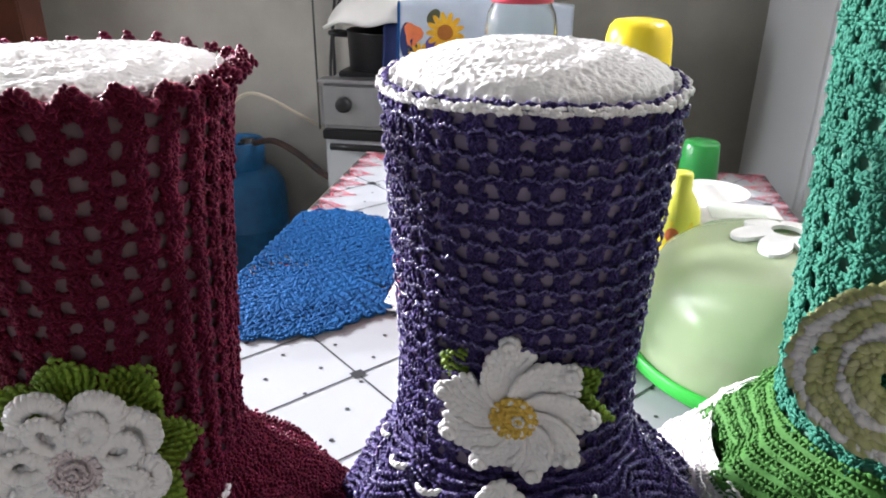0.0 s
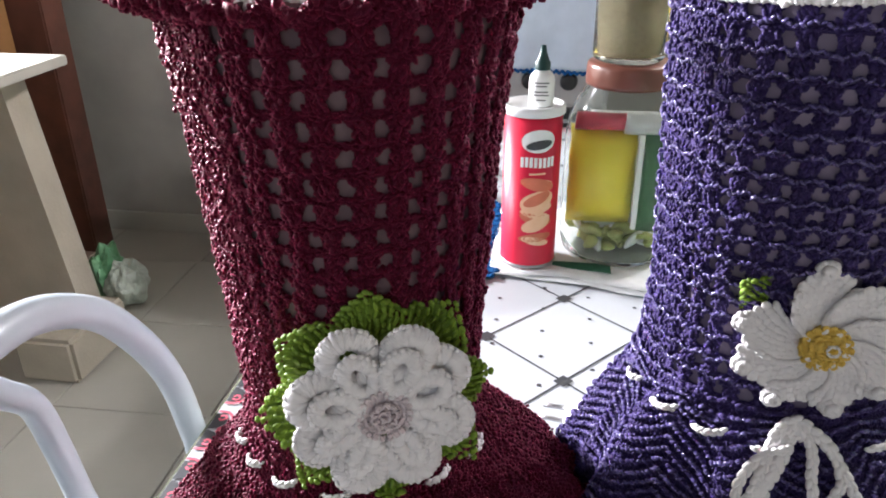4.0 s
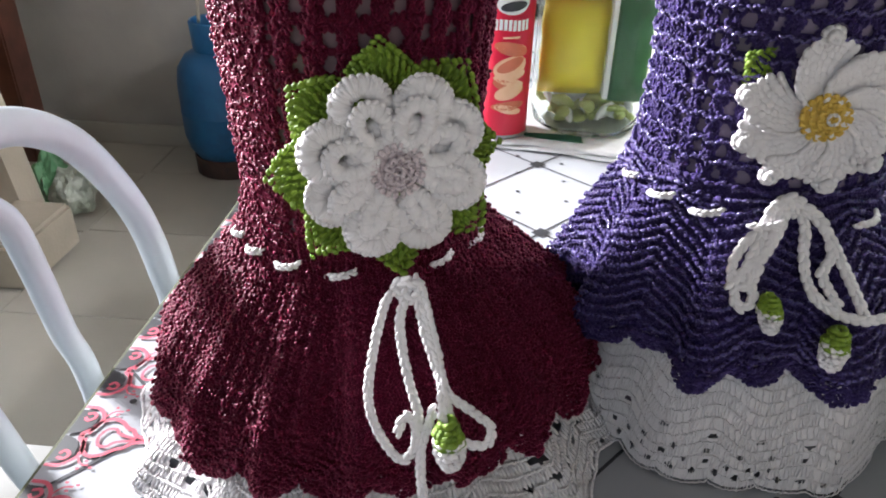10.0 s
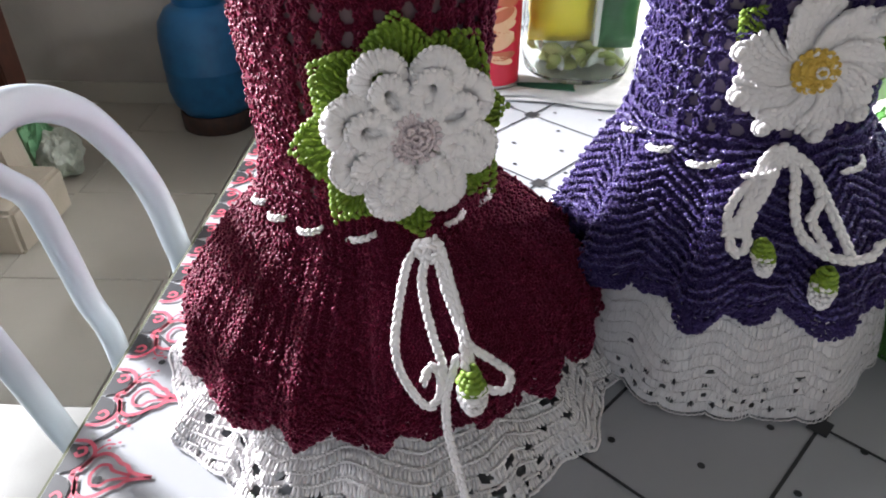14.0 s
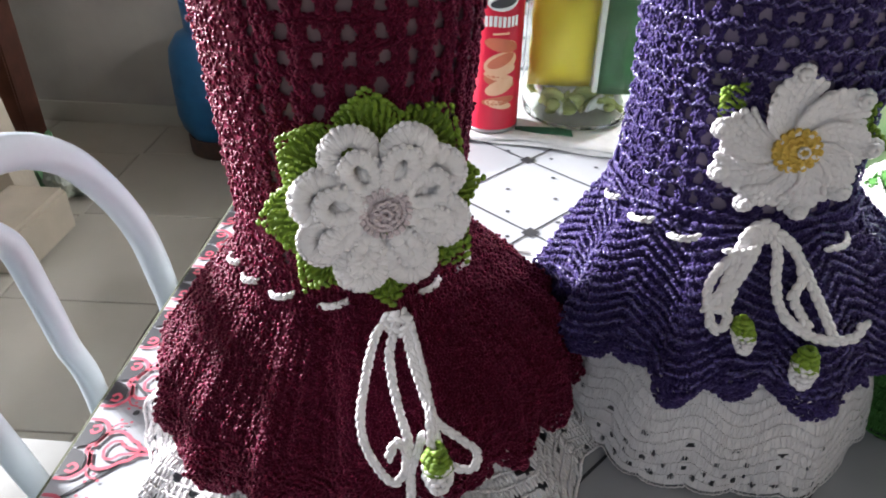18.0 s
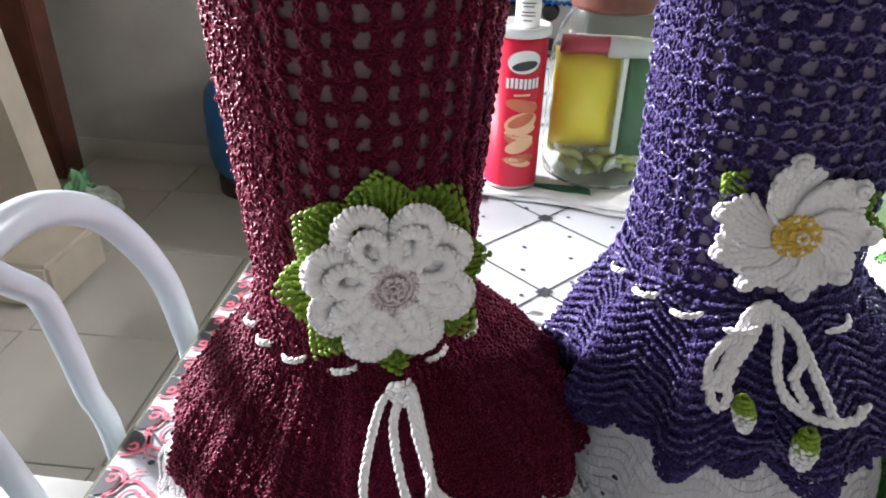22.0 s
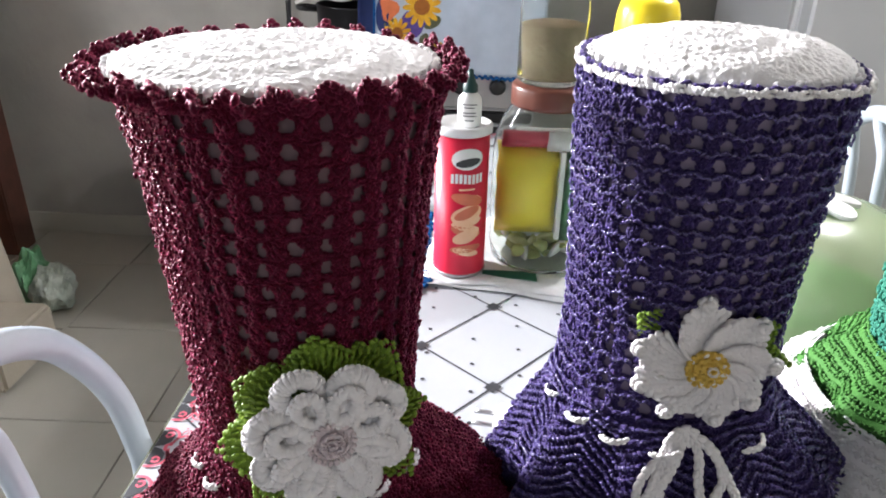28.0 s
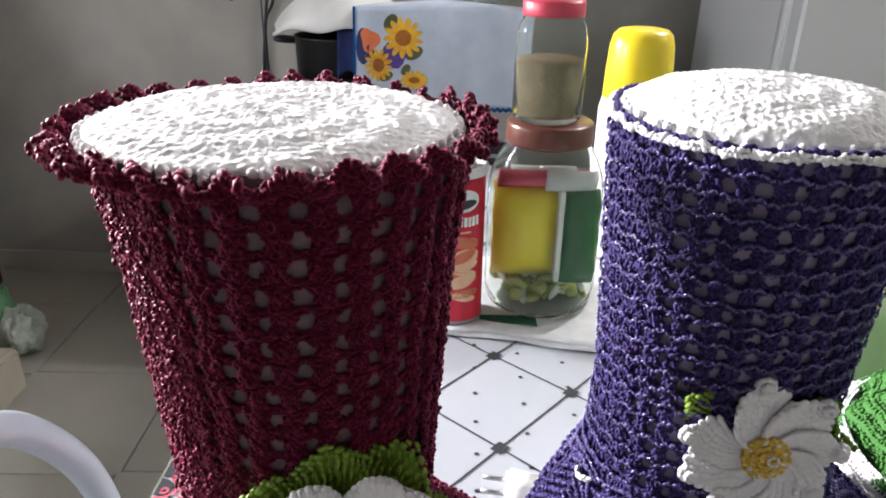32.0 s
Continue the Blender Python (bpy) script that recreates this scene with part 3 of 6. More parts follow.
    # raised rows take the paler yarn, so their glints are partly colour
    if ridges:
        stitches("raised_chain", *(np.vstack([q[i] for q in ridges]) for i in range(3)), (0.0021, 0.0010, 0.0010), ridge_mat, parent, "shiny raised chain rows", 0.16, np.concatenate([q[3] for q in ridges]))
    return stitches(name, np.vstack(P), np.vstack(T), np.vstack(N), np.vstack(S), mat, parent, label, 0.12, np.concatenate(L))


def flounce(center, radius, z0, z1, waves, depth, scallops, scallop, phase, fold, flat, top=None, top_flat=None, tilt=0.0):
    """The surface of a gathered skirt: at(angle, way down from 0 to 1, inset) gives points."""
    def at(th, f, inset=0.0):
        th, f = np.broadcast_arrays(np.asarray(th, float), np.asarray(f, float))
        z = z0 + (z1 - z0) * f
        w = waves * th + phase + 0.55 * np.sin(2 * th + 1.3) + 0.3 * np.sin(3 * th)
        amp = depth * np.clip(f, 0, 1) ** 0.9
        r = radius(z) + amp * np.cos(w) + 0.35 * amp * np.cos(2 * w + 1.0) - inset
        hem = scallop * np.abs(np.sin(scallops * th / 2)) ** 0.7 + fold * np.cos(w + 0.4) + 0.3 * fold * np.sin(5 * th)
        zz = np.maximum(z - hem * f ** 2 + tilt * np.clip(np.cos(th + 0.75), 0, 1) * f ** 1.5, TABLE + 0.0012)
        g = np.clip(1 - f * 1.6, 0, 1)
        cx = center[0] + ((top[0] - center[0]) * g if top else 0)
        cy = center[1] + ((top[1] - center[1]) * g if top else 0)
        fl = flat + ((top_flat - flat) * g if top_flat else 0)
        return np.stack([cx + r * np.cos(th), cy + fl * r * np.sin(th), zz], -1)
    return at


def normals(at, th, f, e=0.004):
    tu = at(th + e, f) - at(th - e, f)
    tv = at(th, np.minimum(f + e, 1.0)) - at(th, np.maximum(f - e, 0.0))
    n = np.cross(tv, tu)
    n /= np.linalg.norm(n, axis=-1, keepdims=True) + 1e-12
    return tu, tv, n


def backing(name, at, mat, parent, hole=None, inset=0.0012, nt=480, nf=44):
    """The close fabric behind the raised stitches, open where the lace has its holes."""
    th, f = np.meshgrid(np.arange(nt) * 2 * np.pi / nt, np.linspace(0, 0.985, nf + 1))
    v = at(th, f, inset).reshape(-1, 3)
    v[:, 2] = np.maximum(v[:, 2], TABLE + 0.0006)
    faces = []
    for j in range(nf):
        mid = (j + 0.5) / nf * 0.985
        open_ = hole((np.arange(nt) + 0.5) * 2 * np.pi / nt, np.full(nt, mid)) if hole else np.zeros(nt, bool)
        for i in range(nt):
            if not open_[i]:
                k = (i + 1) % nt
                faces.append((j * nt + i, j * nt + k, (j + 1) * nt + k, (j + 1) * nt + i))
    return mesh_object(name, v, faces, mat, parent)


def ruffle(name, center, radius, z0, z1, mat, parent, waves, depth, scallops, scallop, pitch=0.0027, row=0.0023, phase=0.0, label="", flat=1.0, fold=0.0, zig=0.0, ridge=4, border=0.22, ribs=0, top=None, top_flat=None, tilt=0.0, picot=0.0, ridge_mat=None):
    """A flared skirt of close small stitches from z0 down to z1, in chevron ridges, with a shell border."""
    at = flounce(center, radius, z0, z1, waves, depth, scallops, scallop, phase, fold, flat, top, top_flat, tilt)
    backing("skirt_fabric", at, mat, parent)
    slant_len = float(np.hypot(z0 - z1, radius(z1) - radius(z0)))
    steps = int(slant_len / row)
    P, T, N, S, L = [], [], [], [], []
    shiny = []
    for k in range(steps + 1):
        f0 = k / steps
        n = int(2 * np.pi * float(radius(z0 + (z1 - z0) * f0)) * 1.06 / pitch)
        th = np.arange(n) * 2 * np.pi / n + (k % 2) * np.pi / n
        tri = np.abs(((waves * th / (2 * np.pi) + 0.3) % 1.0) - 0.5) * 2
        f = np.clip(f0 + zig / slant_len * (tri - 0.5) * min(1, 4 * f0) * min(1, 5 * (1 - f0)), 0, 1)
        tu, tv, nn = normals(at, th, f)
        if f0 > 1 - border:
            lift = 0.0024 * np.sin(scallops * th / 2 * 3 + k * 1.3) * np.cos(k * 1.1) + 0.0006 * RNG.standard_normal(n)
            lean = RNG.uniform(-1.2, 1.2, n)
        else:
            lift = (0.0010 * np.cos(ribs * th) * (1 + 0.3 * np.cos(k * 2.1)) if ribs else 0.0020 * np.cos(2 * np.pi * k / ridge)) + (0.0006 * np.cos(2 * np.pi * k / 3) if ribs else 0.0) + (0.0005 if ribs else 0.0003) * RNG.standard_normal(n)
            lean = RNG.uniform(-1.5, 1.5, n) if ribs else np.where((np.arange(n) + k) % 2, 0.9, -0.9) * (0.35 if k % ridge == 0 else 1.0)
        if ridge_mat and k % ridge == 0 and 0.02 < f0 <= 1 - border * 0.4:
            keep = RNG.random(n) < 0.9
            shiny.append(((at(th, f) + nn * (lift + 0.0007)[:, None])[keep], tu[keep], nn[keep], lean[keep]))
        P.append(at(th, f) + nn * lift[:, None])
        T.append(tu)
        N.append(nn)
        S.append(np.tile((0.0018, 0.0012, 0.0013) if ribs else (0.0021, 0.0011, 0.0011), (n, 1)) * (1.25 if not ribs and k % ridge == 0 else 1.0))
        L.append(lean)
    # chevron rows too carry glints as a lighter yarn colour
    if shiny:
        stitches("chevron_ridge", *(np.vstack([q[i] for q in shiny]) for i in range(3)), (0.0020, 0.0011, 0.0011), ridge_mat, parent, "shiny raised chevron rows", 0.2, np.concatenate([q[3] for q in shiny]))
    if picot:
        Q, QT, QN = [], [], []
        n = int(2 * np.pi * float(radius(z1)) * 1.08 / 0.0023)
        for k in range(6):
            th = (np.arange(n) + 0.5 * (k % 2)) * 2 * np.pi / n
            tu, tv, nn = normals(at, th, np.ones(n))
            arch = np.abs(np.sin(scallops * th / 2)) ** 0.5
            tv = tv / np.linalg.norm(tv, axis=1, keepdims=True)
            curl = 0.004 * np.sin(scallops * th * 0.75 + 0.5) * (k / 5) + 0.0007 * RNG.standard_normal(n)
            Q.append(at(th, np.ones(n)) + tv * (picot * k / 5 * (0.35 + 0.65 * arch))[:, None] + nn * curl[:, None])
            QT.append(tu)
            QN.append(nn)
        Q = np.vstack(Q)
        Q[:, 2] = np.maximum(Q[:, 2], TABLE + 0.002)
        stitches("hem_picot", Q, np.vstack(QT), np.vstack(QN), (0.0024, 0.0016, 0.0016), mat, parent, "curled picot hem", 0.2, RNG.uniform(-1.2, 1.2, len(Q)))
    return stitches(name, np.vstack(P), np.vstack(T), np.vstack(N), np.vstack(S), mat, parent, label, 0.14, np.concatenate(L))


def lace(name, center, radius, z0, z1, mat, parent, waves, depth, scallops, scallop, phase=0.0, flat=1.0, fold=0.0, label="", row=0.0086, pitch=0.0019, zig=0.004, holes=(), sink=0.0010, chain=1.0):
    """A white lace underskirt: rows of tall stitches between thin chains, with holes above the fans of the hem."""
    at = flounce(center, radius, z0, z1, waves, depth, scallops, scallop, phase, fold, flat)
    run = float(np.hypot(z0 - z1, radius(z1) - radius(z0)))

    def rise(th):
        return zig / run * np.cos(scallops / 2 * th + 0.4) * 1.0

    def hole(th, f):
        out = np.zeros(np.shape(th), bool)
        up = (1 - f) * run
        for v0, count, shift, hw, hh in holes:
            c = (th * count / (2 * np.pi) + shift) % 1.0 - 0.5
            seed = np.sin(np.floor(th * count / (2 * np.pi) + shift) * 12.9 + v0 * 999)
            out |= ((c / hw) ** 2 + ((up - v0 - 0.0015 * seed) / hh) ** 2 < 1) & (seed > -0.45)
        return out

    backing("lace_ground", at, mat, parent, hole, sink, 720, 60)
    P, T, N, S, L = [], [], [], [], []
    rows = int(run / row)
    for k in range(rows + 1):
        f0 = 1 - (k + 0.5) * row / run
        if f0 < 0:
            break
        n = int(2 * np.pi * float(radius(z0 + (z1 - z0) * f0)) / pitch)
        th = (np.arange(n) + 0.5 * (k % 2)) * 2 * np.pi / n
        f = np.clip(f0 + rise(th) * (f0 > 0.1) * min(1, (1 - f0) * run / 0.025), 0, 1)
        tu, tv, nn = normals(at, th, f)
        ok = ~hole(th, f)
        lift = 0.0004 * RNG.standard_normal(n)
        P.append((at(th, f) + nn * lift[:, None])[ok])
        T.append(tv[ok])
        N.append(nn[ok])
        S.append(np.tile((row * 0.56, 0.00115 * chain, 0.0007 * chain), (n, 1))[ok])
        L.append(RNG.uniform(-0.22, 0.22, n)[ok])
        m = int(n * pitch / 0.0021)
        th = np.arange(m) * 2 * np.pi / m
        f = np.clip(1 - k * row / run + rise(th) * min(1, k * row / 0.025), 0, 1)
        tu, tv, nn = normals(at, th, f)
        ok = ~hole(th, f)
        P.append((at(th, f) + nn * 0.0007)[ok])
        T.append(tu[ok])
        N.append(nn[ok])
        S.append(np.tile((0.0017, 0.00095 * chain, 0.0009 * chain), (m, 1))[ok] * (1.25 if k == 0 else 1.0))
        L.append(np.where(np.arange(m) % 2, 0.3, -0.3)[ok])
    P = np.vstack(P)
    P[:, 2] = np.maximum(P[:, 2], TABLE + 0.0012)
    return stitches(name, P, np.vstack(T), np.vstack(N), np.vstack(S), mat, parent, label, 0.10, np.concatenate(L))


def liner(name, center, radius, z0, z1, mat, parent, shrink=0.0028, flat=None):
    pr = [(float(radius(z)) - shrink, z) for z in np.linspace(z0, z1, 14)]
    ob = turned(name, pr, mat, parent, center)
    for v in ob.data.vertices if flat else ():
        v.co.y = center[1] + (v.co.y - center[1]) * float(flat(v.co.z))
    return ob


def cap(name, center, r, z, rise, mat, parent, label="", round_h=0.0042, flat=1.0):
    """The closed round top: a low bulging disc worked in rounds of soft stitches."""
    nt, rings = 520, np.concatenate([np.linspace(0.0008, r * 0.97, 130), [r * 0.985, r * 0.995, r]])
    th = np.arange(nt) * 2 * np.pi / nt
    V = []
    own = np.random.default_rng(int(r * 1e5))
    waves = [(own.uniform(500, 1500), own.uniform(0, 6.28), own.uniform(0, 6.28)) for _ in range(22)]
    for rr in rings:
        k = round(rr / round_h)
        n = max(5, int(2 * np.pi * max(k, 1) * round_h / 0.0058))
        ridge = 0.5 * np.cos(2 * np.pi * (rr / round_h + 0.22 * np.sin(4 * th + 60 * rr))) * (0.55 + 0.45 * np.cos(n * th + 1.7 * k)) + 0.5 * np.cos(2 * n * th + 2.1 * k)
        low = 0.0011 * np.sin(3 * th + rr * 90) * np.cos(rr * 170 + 2 * th)
        bulge = rise * np.sqrt(max(0.0, 1 - (rr / r) ** 2))
        px, py = rr * np.cos(th), rr * np.sin(th)
        rough = sum(np.sin(f * (px * math.cos(d) + py * math.sin(d)) + ph) for f, d, ph in waves) / 4
        lump = (0.00020 * ridge + 0.00030 * rough + low) * min(1.0, rr / 0.01)
        V.append(np.stack([center[0] + rr * np.cos(th), center[1] + flat * rr * np.sin(th), z + bulge + lump], 1))
    V.append(np.stack([center[0] + r * 0.99 * np.cos(th), center[1] + flat * r * 0.99 * np.sin(th), np.full(nt, z - 0.006)], 1))
    V = np.vstack(V)
    m = len(rings)
    i, j = np.meshgrid(np.arange(nt), np.arange(m))
    k = (i + 1) % nt
    faces = np.stack([j * nt + i, j * nt + k, (j + 1) * nt + k, (j + 1) * nt + i], -1).reshape(-1, 4)
    return mesh_object(name, V, [tuple(range(nt - 1, -1, -1))] + faces[:, ::-1].tolist(), mat, parent, True, label)


def edging(name, center, r, z, mat, parent, lobes, high, wide, knot=0.0026, label="", flare=0.0, rows=3, flat=1.0):
    """A frilled rim: rows of knots that rise and fall in small arches."""
    P, T, N, S = [], [], [], []
    for k in range(rows):
        rad = r + flare * k / max(1, rows - 1)
        n = int(2 * np.pi * rad / (knot * 1.25))
        th = np.arange(n) * 2 * np.pi / n + k * 0.01
        up = high * (k / max(1, rows - 1)) * (0.45 + 0.55 * np.abs(np.sin(lobes * th / 2 + 0.4 * np.sin(5 * th))))
        P.append(ring_points(center, rad + wide * np.sin(lobes * th + k), z + up + 0.0012 * np.sin(3 * th), th, flat))
        T.append(np.stack([-np.sin(th), np.cos(th), 0.5 * np.cos(lobes * th)], 1))
        N.append(np.stack([np.cos(th), np.sin(th), 0.6 + 0 * th], 1))
        S.append(np.tile((knot * 1.35, knot * .85, knot * 0.85), (n, 1)))
    n = sum(len(p) for p in P)
    return stitches(name, np.vstack(P), np.vstack(T), np.vstack(N), np.vstack(S), mat, parent, label, 0.25, RNG.uniform(-0.9, 0.9, n))


def frill(name, center, r, z, mat, parent, lobes, high, flare, label=""):
    """A loose ruffled band of shell stitches that leans outward round the top."""
    P, T, N = [], [], []
    rows = 14
    for k in range(rows):
        s = k / (rows - 1)
        n = int(2 * np.pi * (r + flare * s) / 0.0023)
        th = (np.arange(n) + 0.5 * (k % 2)) * 2 * np.pi / n
        w = lobes * th + 0.8 * np.sin(3 * th) + 0.5 * np.sin(7 * th)
        side = np.clip(np.abs(np.cos(th)), 0, 1)
        rad = r + flare * (0.45 + 0.55 * side) * s + 0.0032 * s * np.sin(w) + 0.0009 * RNG.standard_normal(n)
        up = high * s * (0.80 + 0.34 * np.cos(w + 0.6)) + 0.0018 * np.sin(5 * th) * s + 0.0008 * RNG.standard_normal(n)
        P.append(np.stack([center[0] + rad * np.cos(th), center[1] + rad * np.sin(th), z + up], 1))
        T.append(np.stack([-np.sin(th), np.cos(th), 0.8 * np.sin(w)], 1))
        N.append(np.stack([np.cos(th), np.sin(th), 0.5 + 0.5 * np.cos(w)], 1))
    P = np.vstack(P)
    return stitches(name, P, np.vstack(T), np.vstack(N), (0.0026, 0.0015, 0.0015), mat, parent, label, 0.24, RNG.uniform(-1.3, 1.3, len(P)))


def teeth(name, center, r, z, mat, parent, count, flat=1.0):
    """Upright stitches, each a short thick stub, that close the edge of a round top."""
    P, T, N, S = [], [], [], []
    for i in range(count):
        a = 2 * np.pi * (i + 0.18 * RNG.standard_normal()) / count
        for dz, k in ((-0.004, 0.75), (0.0, 1.0), (0.0032, 0.8)):
            P.append((center[0] + (r - 0.3 * max(dz, 0)) * math.cos(a), center[1] + flat * (r - 0.3 * max(dz, 0)) * math.sin(a), z + dz))
            T.append((0.12 * math.cos(a), 0.12 * math.sin(a), 1.0))
            N.append((math.cos(a), math.sin(a), 0.2))
            S.append((0.0030 * k, 0.0027 * k, 0.0024 * k))
    return stitches(name, P, T, N, np.array(S), mat, parent, "upright white edge stitches", 0.16, RNG.uniform(-0.3, 0.3, len(P)), True)


def loops(center, u, v, w, ovals, knot):
    """Knots along ovals in the plane of u, v (w outward). ovals: (angle, distance, half length, half width, height, turn)."""
    P, T, N, S = [], [], [], []
    for ang, dist, hl, hw, up, turn in ovals:
        e = np.cos(ang) * u + np.sin(ang) * v
        g = -np.sin(ang) * u + np.cos(ang) * v
        e, g = np.cos(turn) * e + np.sin(turn) * g, -np.sin(turn) * e + np.cos(turn) * g
        n = max(5, int(math.pi * (hl + hw) / (knot * 1.2)))
        t = np.arange(n) * 2 * np.pi / n
        mid = center + dist * (np.cos(ang) * u + np.sin(ang) * v)
        tip = 1 + 0.12 * np.cos(t)
        P.append(mid + (hl * np.cos(t))[:, None] * e + (hw * np.sin(t) * tip)[:, None] * g + (up + 0.0016 * np.cos(t))[:, None] * w)
        T.append((-hl * np.sin(t))[:, None] * e + (hw * np.cos(t))[:, None] * g)
        N.append(np.tile(w, (n, 1)) + 0.5 * (np.cos(t)[:, None] * e + np.sin(t)[:, None] * g))
        S.append(np.tile((knot * 1.45, knot * .88, knot * .92), (n, 1)))
    return np.vstack(P), np.vstack(T), np.vstack(N), np.vstack(S)


def facing(az, lift=0.0):
    """Right, up and outward for a badge on an upright surface that faces the azimuth az."""
    w = Vector((math.cos(az) * math.cos(lift), math.sin(az) * math.cos(lift), math.sin(lift)))
    u = Vector((-math.sin(az), math.cos(az), 0))
    v = w.cross(u)
    return np.array(u), np.array(v), np.array(w)


def puff(c, u, v, w, ang, dist, half_l, half_w, rope, up, n):
    """A loop of wrapped yarn, thick as a rope: stitches that lie across the line of an oval."""
    e, g = np.cos(ang) * u + np.sin(ang) * v, -np.sin(ang) * u + np.cos(ang) * v
    t = np.arange(n) * 2 * np.pi / n
    rim = ((half_l - rope) * np.cos(t))[:, None] * e + ((half_w - rope) * np.sin(t) * (1 + 0.10 * np.cos(t)))[:, None] * g
    cross = np.cos(t)[:, None] * e + np.sin(t)[:, None] * g
    pos = c + dist * e + rim + (up + 0.0012 * np.cos(t))[:, None] * w
    return pos, cross + 0.12 * RNG.standard_normal((n, 3)), np.tile(w, (n, 1)), np.tile((rope * 1.12, 0.0025, rope * 0.95), (n, 1))


def picots(c, u, v, w, ang, dist, half_l, half_w, up, n):
    """The row of small tight knots along the outer edge of a petal."""
    e, g = np.cos(ang) * u + np.sin(ang) * v, -np.sin(ang) * u + np.cos(ang) * v
    t = np.arange(n) * 2 * np.pi / n
    rim = (half_l * 0.99 * np.cos(t))[:, None] * e + (half_w * 0.99 * np.sin(t) * (1 + 0.10 * np.cos(t)))[:, None] * g
    pos = c + dist * e + rim + (up + 0.0012 * np.cos(t) + 0.0005 * RNG.standard_normal(n))[:, None] * w
    tang = (-half_l * np.sin(t))[:, None] * e + (half_w * np.cos(t))[:, None] * g
    return pos, tang + 0.004 * RNG.standard_normal((n, 3)), np.tile(w, (n, 1)), np.tile((0.0018, 0.0013, 0.0016), (n, 1))


def leaf_star(center, u, v, w, angles, r_in, r_out, mat, parent, half=22.5, valley=0.76):
    """Pointed crocheted leaves side by side behind a flower, each a mesh of its own."""
    for i, deg in enumerate(angles):
        P, T, S, L = [], [], [], []
        for j, s in enumerate(np.linspace(-1, 1, 21)):
            a = math.radians(deg + s * half)
            e = np.cos(a) * u + np.sin(a) * v
            g = -np.sin(a) * u + np.cos(a) * v
            top = r_out * (1 - (1 - valley) * abs(s) ** 0.8) * (1 + 0.03 * math.sin(i * 2.7))
            count = 9
            for k in range(count):
                q = k / (count - 1)
                rad = r_in + (top - r_in) * q
                curl = 0.006 * q * q * math.cos(2.4 * s + 1.7 * i) + 0.0012 * math.cos(6.3 * j / 2)
                P.append(center + rad * e + (-0.003 + curl) * w)
                T.append(e + 0.25 * s * g if k < count - 1 else g)
                S.append((0.0030, 0.0012, 0.0010) if k < count - 1 else (0.0023, 0.0016, 0.0017))
                L.append(0.25 if k % 2 else -0.25)
        stitches("leaf", P, T, np.tile(w, (len(P), 1)), np.array(S), mat, parent, "", 0.15, np.array(L))
        ring = [math.radians(deg + q * half) for q in (-1.05, -0.6, -0.2, 0.2, 0.6, 1.05)]
        rad = [r_out * (1 - (1 - valley) * min(1, abs(q)) ** 0.8) - 0.001 for q in (-1, -0.6, -0.2, 0.2, 0.6, 1)]
        outer = [center + r * (np.cos(a) * u + np.sin(a) * v) + (0.006 * math.cos(2.4 * q + 1.7 * i) - 0.0045) * w for a, r, q in zip(ring, rad, (-1, -0.6, -0.2, 0.2, 0.6, 1))]
        inner = [center + r_in * (np.cos(a) * u + np.sin(a) * v) - 0.0045 * w for a in ring]
        mesh_object("leaf_ground", outer + inner, [(k, k + 1, k + 7, k + 6) for k in range(5)], mat, parent)


